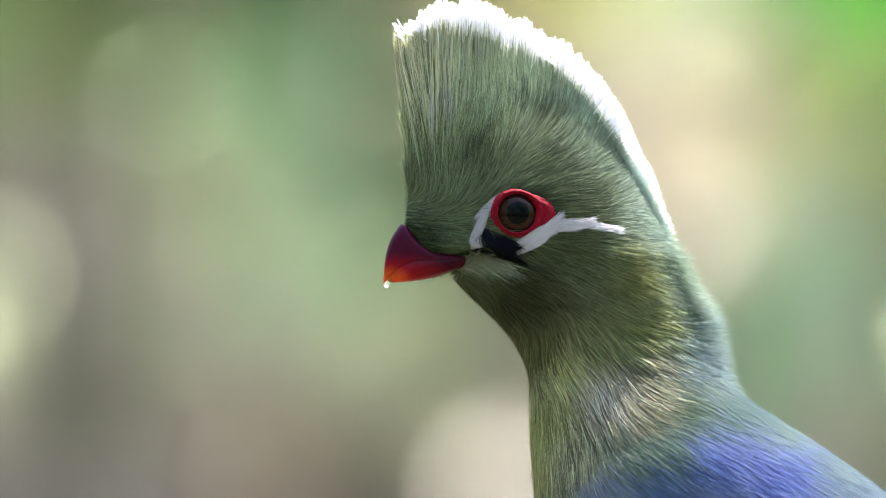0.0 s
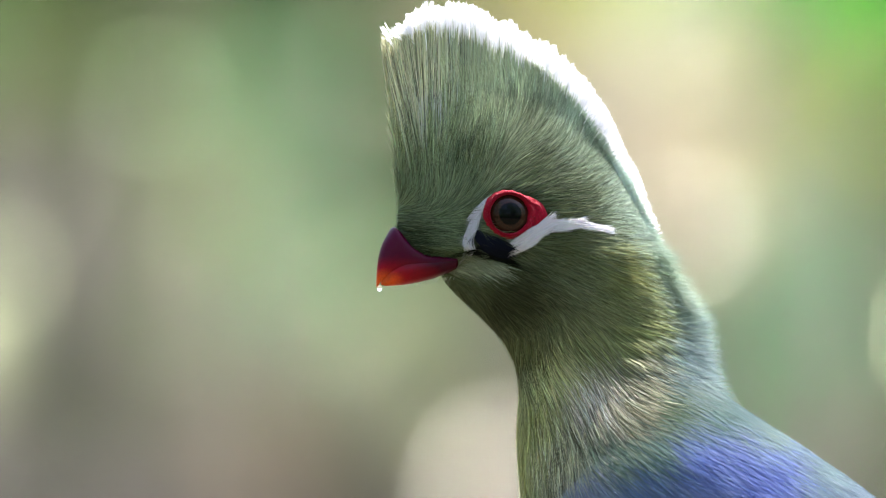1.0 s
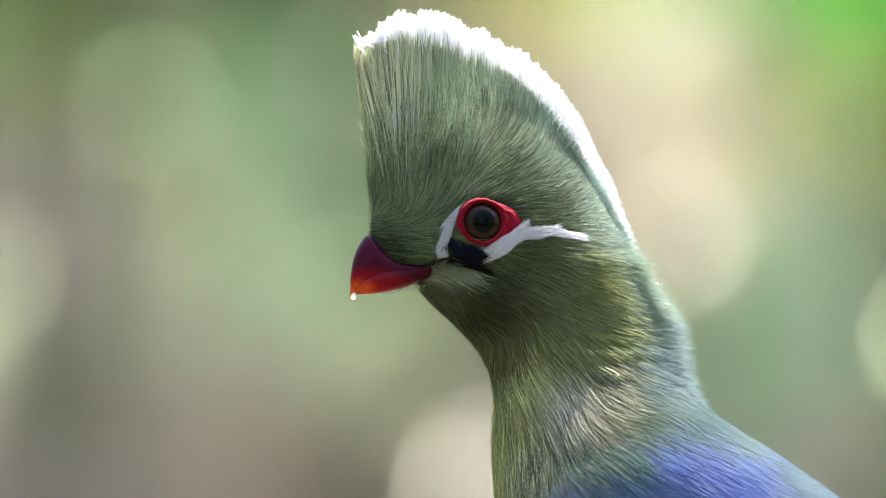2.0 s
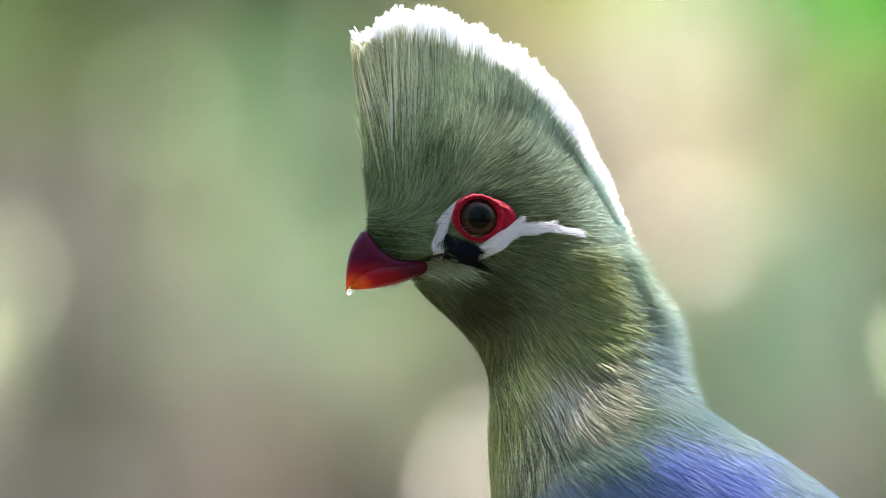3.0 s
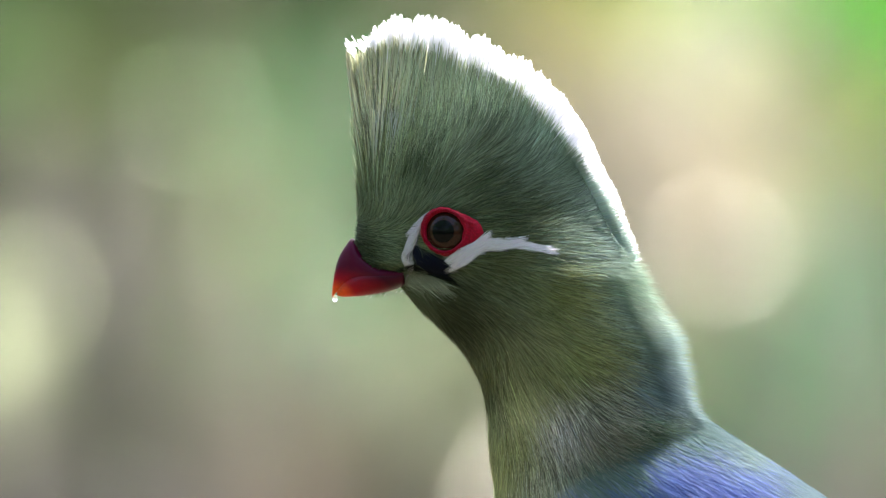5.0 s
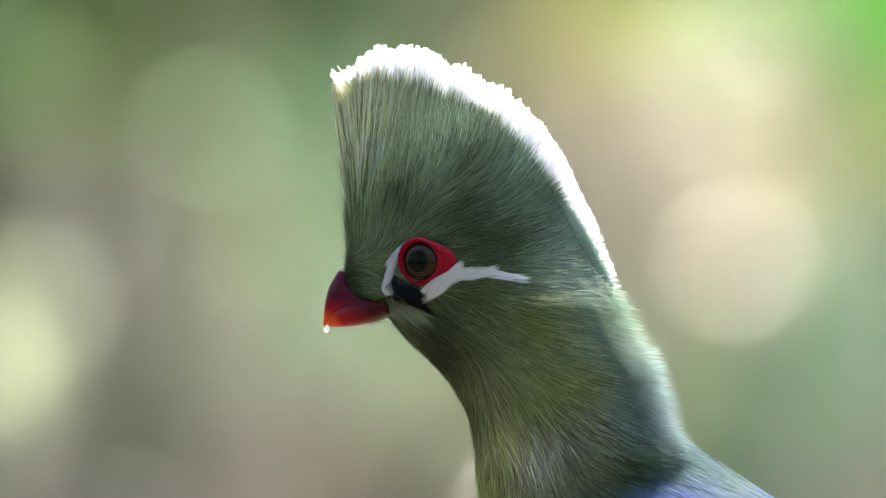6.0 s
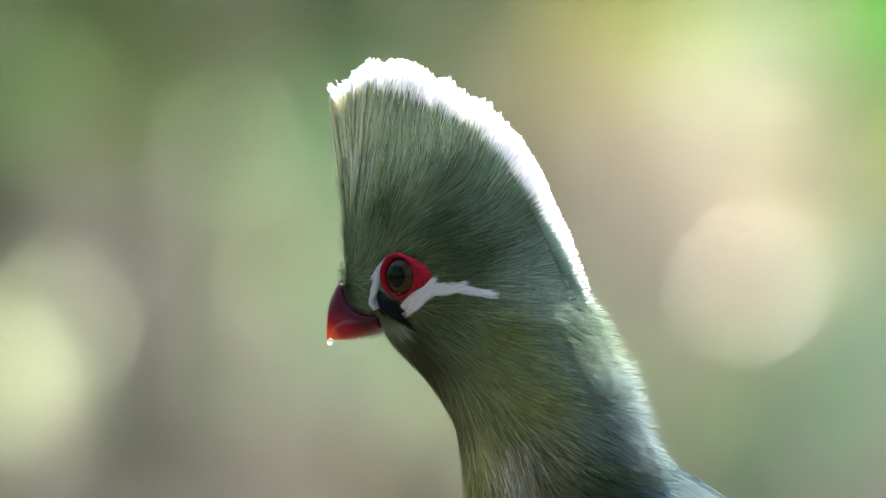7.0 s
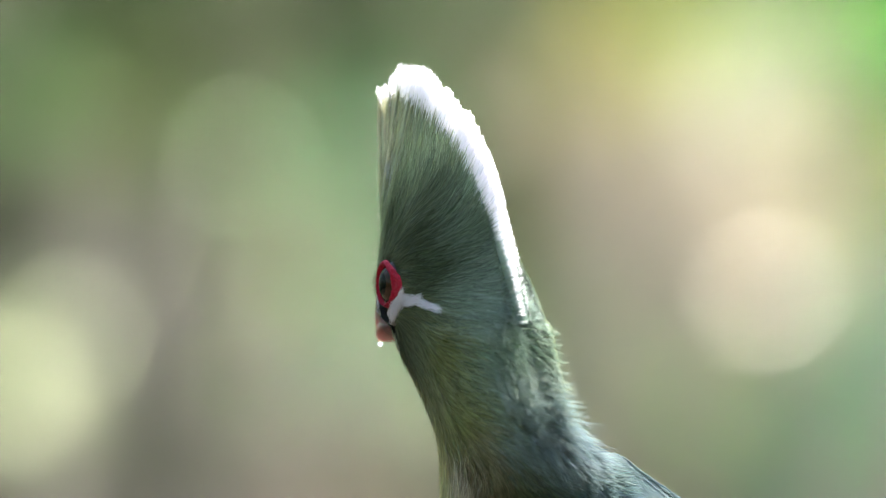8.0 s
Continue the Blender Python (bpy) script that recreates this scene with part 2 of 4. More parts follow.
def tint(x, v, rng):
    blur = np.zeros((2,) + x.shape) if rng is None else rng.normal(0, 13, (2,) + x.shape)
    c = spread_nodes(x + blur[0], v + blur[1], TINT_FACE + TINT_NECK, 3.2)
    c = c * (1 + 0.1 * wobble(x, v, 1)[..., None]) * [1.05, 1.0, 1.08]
    for line, colour in ((MARK_CHIN, (.3, .32, .25)), (MARK_FRONT, (.62, .58, .64)), (MARK_CHEEK, (.72, .68, .74)), (MARK_DARK, (.008, .009, .02)),
                         (MARK_GAPE, (.008, .009, .008))):
        k = np.clip((1.04 - near_line(x, v, line)) / 0.12, 0, 1)[..., None]
        c = c * (1 - k) + np.array(colour) * k
    # the violet of the shoulders is mottled
    blue = np.clip((v - 740) / 40, 0, 1)[..., None] * np.clip((x - 1100) / 80, 0, 1)[..., None]
    c = c * (1 + 0.22 * blue * wobble(x, v, 2.6)[..., None] * np.array([1.2, 1.0, 0.6]))
    return np.clip(c, 0.003, 0.95)


def ribbons(name, paths, normals, width, colours, mat, parent, origin, label="", tip=0.25):
    """One mesh of thin tapered barbs. paths n x k x 3 in units, normals n x 3, width n, colours n x 3."""
    n, k, _ = paths.shape
    tang = np.gradient(paths, axis=1)
    sidew = np.cross(tang, normals[:, None, :])
    sidew /= np.linalg.norm(sidew, axis=-1, keepdims=True) + 1e-9
    shape = np.interp(np.linspace(0, 1, k), [0, 0.35, 1], [0.45, 1, tip])
    half = sidew * (0.5 * width[:, None] * shape)[..., None]
    verts = np.stack([paths - half, paths + half], 2).reshape(-1, 3)
    base = (np.arange(n) * 2 * k)[:, None] + (np.arange(k - 1) * 2)[None]
    faces = np.stack([base, base + 1, base + 3, base + 2], -1).reshape(-1, 4)
    mesh = bpy.data.meshes.new(name)
    mesh.vertices.add(len(verts))
    mesh.vertices.foreach_set("co", local(verts, origin).astype(np.float32).ravel())
    mesh.loops.add(faces.size)
    mesh.loops.foreach_set("vertex_index", faces.astype(np.int32).ravel())
    mesh.polygons.add(len(faces))
    mesh.polygons.foreach_set("loop_start", np.arange(0, faces.size, 4, dtype=np.int32))
    mesh.update(calc_edges=True)
    layer = mesh.color_attributes.new("tint", "FLOAT_COLOR", "POINT")
    rgba = np.ones((n, 2 * k, 4), np.float32)
    rgba[..., :3] = colours[:, None, :] if colours.ndim == 2 else np.repeat(colours, 2, axis=1)
    layer.data.foreach_set("color", rgba.ravel())
    ob = link(name, mesh, mat, parent, label)
    return tagged(ob, kind="stuff")


def fur(name, tab, v0, v1, n, length, width, lift, parent, origin, seed, label="", window=None, keep=None, jitter=0.09, k=4, flow=None, vary=(0.35, 1.75)):
    """Barbs that grow on the surface between two heights and lie along it. length, width, lift: functions of the place."""
    rng = np.random.default_rng(seed)
    got = []
    while sum(len(g[0]) for g in got) < n:
        m = n * 2
        v, bow, hand = rng.uniform(v0, v1, m), rng.uniform(0.012, 0.988, m), rng.choice([-1.0, 1.0], m, p=[0.26, 0.74])
        s = (1 - np.cos(np.pi * bow)) / 2
        e = 1e-3
        ps = (surface(tab, s + e, v, hand) - surface(tab, s - e, v, hand)) / (2 * e)
        pv = (surface(tab, s, v + 1, hand) - surface(tab, s, v - 1, hand)) / 2
        area = np.linalg.norm(np.cross(ps, pv), axis=-1) * np.sin(np.pi * bow)
        ok = rng.uniform(0, 1, m) < area / np.percentile(area, 96)
        p = surface(tab, s, v, hand)
        x = side_view(p[:, 0], p[:, 1])
        if window:
            ok &= (x > window[0]) & (x < window[1])
        if keep is not None:
            ok &= keep(x, v)
        got.append((v[ok], s[ok], hand[ok]))
    v, s, hand = (np.concatenate([g[i] for g in got])[:n] for i in range(3))
    p = surface(tab, s, v, hand)
    x = side_view(p[:, 0], p[:, 1])
    d = (flow or lie)(x, v)
    turn = rng.normal(0, jitter, n) + 0.07 * wobble(x, v, 2.2)
    d = np.stack([d[:, 0] * np.cos(turn) - d[:, 1] * np.sin(turn), d[:, 0] * np.sin(turn) + d[:, 1] * np.cos(turn)], -1)
    e = 1e-3
    pts, s0 = [p], s
    length_n = length(x, v) * rng.uniform(0.65, 1.25, n)
    nrm0 = None
    for i in range(k - 1):
        ps = (surface(tab, s + e, v, hand) - surface(tab, s - e, v, hand)) / (2 * e)
        pv = (surface(tab, s, v + 1, hand) - surface(tab, s, v - 1, hand)) / 2
        nrm = np.cross(ps, pv) * hand[:, None]
        nrm /= np.linalg.norm(nrm, axis=-1, keepdims=True) + 1e-9
        nrm *= np.where(nrm[:, 1] * hand < 0, -1, 1)[:, None]
        if nrm0 is None:
            nrm0 = nrm
        run = (d[:, 0] - pv[:, 0] * d[:, 1]) / np.where(np.abs(ps[:, 0]) < 20, 20, ps[:, 0])
        step = run[:, None] * ps + d[:, 1:2] * pv
        size = length_n / (k - 1) / np.maximum(np.linalg.norm(step, axis=-1), 0.4)
        s, v = np.clip(s + np.clip(run * size, -0.2, 0.2), 0.0, 0.985), np.maximum(v + d[:, 1] * size, 40)
        pts.append(surface(tab, s, v, hand))
    paths = np.stack(pts, 1)
    # at the nape some barbs stand straight out behind
    nape = (np.clip((s0 - 0.84) / 0.1, 0, 1) * np.clip((p[:, 2] - 390) / 60, 0, 1) * (0.0 if tab is BODY else 1.0) * (rng.uniform(0, 1, n) < 0.55))[:, None, None]
    reach = (length_n[:, None] * np.linspace(0, 1, k)[None])[..., None] * np.stack([0.75 * d[:, 0], hand * rng.uniform(-0.15, 0.35, n), d[:, 1] + rng.normal(0, 0.12, n)], -1)[:, None, :]
    paths = paths * (1 - nape) + (p[:, None, :] + reach) * nape
    up = lift(x, p[:, 2])[:, None] * (np.linspace(0, 1, k) ** 1.4)[None] * rng.uniform(0.4, 1.5, n)[:, None] + rng.uniform(-1, 4, n)[:, None]
    paths = paths + nrm0[:, None, :] * up[..., None] * (1 - 0.85 * nape)
    roll = rng.normal(0, 0.2 if tab is BODY else 0.35, n)[:, None]
    tan = paths[:, 1] - paths[:, 0]
    tan /= np.linalg.norm(tan, axis=-1, keepdims=True) + 1e-9
    nrm0 = nrm0 * np.cos(roll) + np.cross(tan, nrm0) * np.sin(roll)
    soft = nape[:, 0, 0]
    vary_n = rng.uniform(*vary, n) * (1 - 0.7 * soft) + 0.7 * soft
    # the neck's pale sunlit sheen is painted as white barbs among olive ones
    patch = np.clip(1.3 - near_line(x, p[:, 2], NECK_SHEEN), 0, 1) * (tab is not BODY)
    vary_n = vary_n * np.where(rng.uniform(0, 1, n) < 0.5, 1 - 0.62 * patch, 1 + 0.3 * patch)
    # straw-coloured glints of cheek and neck are painted as single brighter barbs
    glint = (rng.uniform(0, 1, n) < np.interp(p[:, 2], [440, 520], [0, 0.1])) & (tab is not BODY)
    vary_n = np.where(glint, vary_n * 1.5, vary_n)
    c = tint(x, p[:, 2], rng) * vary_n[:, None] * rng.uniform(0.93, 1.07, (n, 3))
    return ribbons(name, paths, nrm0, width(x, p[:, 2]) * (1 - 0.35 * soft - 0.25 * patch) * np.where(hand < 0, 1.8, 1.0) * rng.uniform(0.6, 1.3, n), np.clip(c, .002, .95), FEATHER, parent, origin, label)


def core(name, tab, v0, v1, parent, origin, label="", nv=26, ns=28, shrink=3.0, tilt=None, taper=False):
    """The closed body under the barbs between two heights."""
    vs = np.linspace(v0, v1, nv)
    verts = []
    for i, v in enumerate(vs):
        inset = shrink + (14 if i in (0, nv - 1) else 0)
        if taper:
            inset = shrink + 22 * abs(2 * i / (nv - 1) - 1) ** 3
        ang = np.linspace(0, 2 * np.pi, 2 * ns, endpoint=False)
        s = (1 - np.cos(ang)) / 2
        hand = np.where(ang <= np.pi, 1.0, -1.0)
        lv = np.full(s.shape, v)
        p = surface(tab, s, lv, hand)
        if tilt:
            # the cuts turn from level to sloping over the stretch given
            k = np.interp(v, tilt, [0, 1])
            for _ in range(40):
                lv = 0.5 * lv + 0.5 * (v - k * TILT * (side_view(p[:, 0], 0 * p[:, 1]) - 1050))
                p = surface(tab, s, lv, hand)
        mid_p = p.mean(0)
        w = p - mid_p
        p = mid_p + w * np.clip(1 - inset / (np.linalg.norm(w, axis=-1, keepdims=True) + 1), 0.05, 1)
        verts.append(p)
    verts = np.array(verts)
    flat = verts.reshape(-1, 3)
    m = 2 * ns
    faces = [(i * m + j, i * m + (j + 1) % m, (i + 1) * m + (j + 1) % m, (i + 1) * m + j) for i in range(nv - 1) for j in range(m)]
    faces += [tuple(range(m))[::-1], tuple((nv - 1) * m + j for j in range(m))]
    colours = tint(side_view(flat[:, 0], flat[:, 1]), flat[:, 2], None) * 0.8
    return link(name, mesh_from(name, local(flat, origin), faces, colours), SKIN, parent, label)


# ---------------------------------------------------------------- the bird
FEET_V = 1600
turaco = new("turaco")
turaco.location = ((900 - 784) * U, 0, 1.6 - (FEET_V - 441) * U)
tagged(turaco, "green bird with white-tipped crest and red eye ring on a branch", "bird")

PIVOT = (900, 400)  # origin of the head
NECK_CUTS = [552, 582, 612, 642, 672, 702, 735, 770, 805, 860]


def head_x(x, y):
    """From the side view to the bird's length axis, for a place y to the viewer's side."""
    return 900 + (x - 900 - 0.33 * y) / COS0


def on_head(x, v, out=0.0, hand=1.0):
    """The place on the head's skin that the side view shows at x, v."""
    y = np.full(np.shape(x), 60.0)
    f, b = hermite(v, HEAD[0], HEAD[1]), hermite(v, HEAD[0], HEAD[2])
    for _ in range(12):
        s = np.clip((head_x(x, y) - f) / (b - f), 0.02, 0.98)
        y = surface(HEAD, s, np.asarray(v, float), 1.0)[..., 1]
    return np.stack([head_x(x, y), (y + out) * hand, np.asarray(v, float)], -1)


def build_head():
    head = core("head", HEAD, 150, 580, turaco, PIVOT, nv=60, ns=40, tilt=(250, 520))

    def not_eye(x, v):
        return near_line(x, v, [(914, 378, 42), (940, 376, 32), (968, 379, 13)]) > 1.0

    def marked(x, v):
        return (near_line(x, v, MARK_FRONT) < 1.05) | (near_line(x, v, MARK_CHEEK) < 1.05) | (near_line(x, v, MARK_DARK) < 1.05)

    def clear(x, v):
        # no green barb runs across the marks
        d = lie(x, v)
        return ~marked(x, v) & ~marked(x + 18 * d[:, 0], v + 18 * d[:, 1]) & ~marked(x + 36 * d[:, 0], v + 36 * d[:, 1])

    def face_len(x, v):
        return np.interp(v, [80, 250, 330, 420, 520, 600], [60, 58, 46, 38, 56, 64]) + np.clip((x - 1100) / 5, 0, 12) * (v > 380)

    def face_lift(x, v):
        return np.interp(v, [80, 300, 400, 600], [5, 6, 4, 9]) + np.clip((x - 1150) / 8, 0, 8) * (v > 400) + 11 * np.clip((738 - x) / 14, 0, 1) * (v > 240) * (v < 405)

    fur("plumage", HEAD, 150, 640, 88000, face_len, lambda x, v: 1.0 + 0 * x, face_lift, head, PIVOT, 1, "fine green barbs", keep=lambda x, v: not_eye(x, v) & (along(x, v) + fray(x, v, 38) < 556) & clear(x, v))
    fur("face_marks", HEAD, 338, 478, 26000, lambda x, v: 22 + np.clip((x - 930) / 8, 0, 8), lambda x, v: 1.0 + 0 * x, lambda x, v: 4 + 0 * x, head, PIVOT, 2,
        "white lines and a black spot round the eye", window=(786, 1085), flow=along_marks, jitter=0.05, vary=(0.82, 1.1),
        keep=lambda x, v: not_eye(x, v) & ((near_line(x, v, MARK_FRONT) < 1) | (near_line(x, v, MARK_CHEEK) < 1) | (near_line(x, v, MARK_DARK) < 1)
                                           | (near_line(x, v, MARK_CHIN) < 1) | (near_line(x, v, MARK_GAPE) < 1)))
    build_wisps(head)
    build_crest(head)
    for hand in (1.0, -1.0):
        build_eye(head, hand)
    build_bill(head)
    return head


def build_wisps(head):
    """Fine barbs that lap over the bill's base, and pale bristles under the chin."""
    r = np.random.default_rng(11)
    n = 420
    f = r.uniform(0, 1, n)
    x = np.interp(f, [0, 0.35, 1], [722, 738, 800]) + r.normal(0, 4, n)
    v = np.interp(f, [0, 0.35, 1], [398, 430, 443]) + r.normal(0, 3, n)
    hand = r.choice([-1.0, 1.0], n)
    run = np.stack([r.uniform(-16, 2, n), r.uniform(3, 13, n)], -1)
    start = on_head(x, v, 1.0)
    steps = [start + np.stack([run[:, 0] * u, np.full(n, 3.5 * u) - 6 * u * u, run[:, 1] * u], -1) for u in (0, 0.33, 0.66, 1.0)]
    paths = np.stack(steps, 1)
    paths[..., 1] *= hand[:, None]
    nrm = np.stack([np.full(n, -0.3), 0.95 * hand, np.zeros(n)], -1)
    c = np.array([.07, .095, .05]) * r.uniform(0.3, 1.7, n)[:, None]
    ribbons("lore_wisps", paths, nrm, r.uniform(0.7, 1.2, n), c, FEATHER, head, PIVOT, "dark green wisps over the bill")
    n = 90
    x, hand = r.uniform(738, 815, n), r.choice([-1.0, 1.0], n)
    v = np.interp(x, [738, 775, 815], [492, 487, 482])
    y = hand * r.uniform(2, 30, n)
    reach = r.uniform(6, 17, n)
    paths = np.stack([np.stack([mid(x) - reach * u * 0.45, y, v + reach * u * r.uniform(0.3, 1.0, n)], -1) for u in (0, 0.33, 0.66, 1.0)], 1)
    nrm = np.stack([np.zeros(n), hand, np.zeros(n)], -1)
    ribbons("chin_bristles", paths, nrm, r.uniform(0.6, 1.0, n), np.tile([.4, .43, .36], (n, 1)) * r.uniform(0.5, 1.4, n)[:, None], FEATHER, head, PIVOT, "pale fine bristles under the bill")


CREST_X = [699, 712, 744, 751, 790, 850, 904, 957, 1008, 1051, 1087, 1112, 1135, 1159, 1178, 1192, 1205, 1219]
CREST_V = [36, 24, 27, 0, -16, -12, 8, 33, 61, 108, 155, 202, 259, 304, 355, 392, 430, 470]
WHITE = [22, 24, 22, 38, 46, 52, 51, 49, 47, 45, 40, 32, 24, 17, 11, 8, 6, 4]


def build_crest(head):
    rng = np.random.default_rng(5)
    arc = np.concatenate([[0], np.cumsum(np.hypot(np.diff(CREST_X), np.diff(CREST_V)))])

    def rim(q):
        # clumps of barbs end at uneven heights
        x, v, w = np.interp(q, arc, CREST_X), np.interp(q, arc, CREST_V), np.interp(q, arc, WHITE)
        cell = np.floor(q / 23 + 0.5 * np.sin(q * 0.05))
        step = np.sin(cell * 12.9898) * 43758.5453
        step = step - np.floor(step)
        return x, v, w, step

    def strands(n, green, seed):
        r = np.random.default_rng(seed)
        q = r.uniform(0, arc[-2], 2 * n)
        # towards the brow the crest parts into separate wisps
        wisp = (q / 9.5 + 0.9 * np.sin(q * 0.19)) % 1
        q = q[(q > 130) | (wisp < (0.62 if green else 0.4)) | (r.uniform(0, 1, 2 * n) < np.clip((q - 60) / 120, 0.06, 1))][:n]
        if not green:
            # the white thins out to wisps down the back of the head
            q = q[r.uniform(0, 1, len(q)) < np.interp(q, [arc[-7], arc[-4], arc[-2]], [1, 0.5, 0.08])]
            n = len(q)
        x, v, w, step = rim(q)
        d = lie(x + 0.0, v + 40.0)
        front = np.clip((790 - x) / 90, 0, 1)[:, None]
        d = d * (1 - front) + np.array([-0.085, -1.0]) * front
        fan = np.clip((x - 1000) / 200, 0, 1)
        d = d * (1 - 0.45 * fan[:, None]) + np.array([0.72, -0.69]) * 0.45 * fan[:, None]
        d /= np.linalg.norm(d, axis=-1, keepdims=True)
        inside = (q / 23 + 0.5 * np.sin(q * 0.05)) % 1
        sway = (np.sin(step * 91.7) * 0.03 * np.interp(x, [745, 760, 1080, 1130], [0.3, 1, 1, 0.3]))[:, None]
        d = np.concatenate([d[:, :1] - d[:, 1:] * sway, d[:, 1:] + d[:, :1] * sway], 1)
        # each clump ends in fine spikes of its own
        fine = (q / 8.5 + 0.8 * np.sin(q * 0.11)) % 1
        spike = np.sin(np.floor(q / 8.5 + 0.8 * np.sin(q * 0.11)) * 78.233) * 43758.5453
        spike = spike - np.floor(spike)
        short = (step * 13 + 5 * np.abs(2 * inside - 1) ** 2 + spike * 11 + 11 * np.abs(2 * fine - 1) ** 1.3) * np.interp(x, [740, 1000, 1080, 1120], [1, 1, 0.4, 0.15]) + r.exponential(np.interp(x, [740, 1000, 1100], [8, 6, 3]), n)
        if green:
            reach, length = w * np.where(r.uniform(0, 1, n) < np.interp(x, [700, 800, 950, 1050], [0.7, 0.45, 0.2, 0.05]), r.uniform(0.15, 0.9, n), 0.85) + short + r.exponential(12, n), r.uniform(60, 190, n) * np.interp(q, [0, arc[-1] * 0.6, arc[-1]], [1.1, 1, 0.5])
        else:
            reach, length = short * 0.8, w * np.clip(r.normal(1.0, 0.24, n), 0.4, 1.7) - short * 0.5
        length = np.maximum(length, 8)
        tx, tv = x - d[:, 0] * reach, v - d[:, 1] * reach
        bend = r.normal(0, 0.03, n) + 0.04 * wobble(x, v, 3)
        hand = r.choice([-1.0, 1.0], n)
        pts = []
        for f in (1.0, 0.66, 0.33, 0.0):
            back = length * f
            px = tx - d[:, 0] * back - d[:, 1] * back * bend * (1 - f) + front[:, 0] * 14 * f
            pv = tv - d[:, 1] * back + d[:, 0] * back * bend * (1 - f)
            pts.append((px, pv))
        depth = np.clip(reach + 10, 0, 60)
        y_tip = hand * r.uniform(0, 1, n) * (6 + depth * 0.16) * (0.65 if green else 1)
        y_root = hand * (8 + (length + reach) * r.uniform(0.04, 0.2, n)) * np.interp(x, [700, 860], [0.6, 1]) * (0.8 if green else 1)
        paths = np.stack([np.stack([mid(px), y_root * f + y_tip * (1 - f), pv], -1) for (px, pv), f in zip(pts, (1.0, 0.66, 0.33, 0.0))], 1)
        roll = r.normal(0, 0.6 if green else 1.1, n)
        nrm = np.stack([np.sin(roll) * 0.6, hand * np.cos(roll), np.sin(roll) * 0.3], -1)
        if green:
            shade = r.uniform(0.78, 1.22, n)
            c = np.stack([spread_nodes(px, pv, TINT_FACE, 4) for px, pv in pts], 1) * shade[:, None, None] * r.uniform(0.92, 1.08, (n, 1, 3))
            # a bluish sheen is painted into the barbs of the front crest
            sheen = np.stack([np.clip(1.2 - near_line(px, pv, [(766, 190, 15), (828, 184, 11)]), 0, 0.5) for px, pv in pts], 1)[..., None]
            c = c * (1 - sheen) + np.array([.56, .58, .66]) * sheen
            # some front barbs are darkened to paint the dark gaps between wisps
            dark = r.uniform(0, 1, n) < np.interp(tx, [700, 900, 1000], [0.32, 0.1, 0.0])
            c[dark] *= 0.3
            # rear barbs are lightened here to offset the shade behind the crown
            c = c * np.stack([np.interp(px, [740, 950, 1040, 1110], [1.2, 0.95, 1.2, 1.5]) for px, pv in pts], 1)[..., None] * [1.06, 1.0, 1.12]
            wd = r.uniform(0.8, 1.5, n)
        else:
            c = np.tile([.93, .915, .945], (n, 1)) * r.uniform(0.95, 1.0, n)[:, None]
            wd = r.uniform(0.9, 1.9, n) * np.interp(x, [1090, 1150], [1, 0.55])
        return paths, nrm, wd, np.clip(c, .002, .95)

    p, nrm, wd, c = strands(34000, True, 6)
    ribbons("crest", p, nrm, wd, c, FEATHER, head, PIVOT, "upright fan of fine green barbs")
    p, nrm, wd, c = strands(5200, False, 7)
    ribbons("crest_fringe", p, nrm, wd, c, FRINGE, head, PIVOT, "white ragged tips of the crest", tip=0.7)


def eye_frame(hand):
    c = on_head(np.array(914.0), np.array(378.0))
    f = np.array([0.17, 0.985, -0.03])  # the way the eye looks, a little forwards
    f[0] = -0.17
    f /= np.linalg.norm(f)
    a = np.cross([0, 0, 1.0], f)
    a /= np.linalg.norm(a)
    if a[0] < 0:
        a = -a
    b = np.cross(a, f)
    if b[2] < 0:
        b = -b
    flip = np.array([1, hand, 1])
    return c * flip, a * flip, b * flip, f * flip


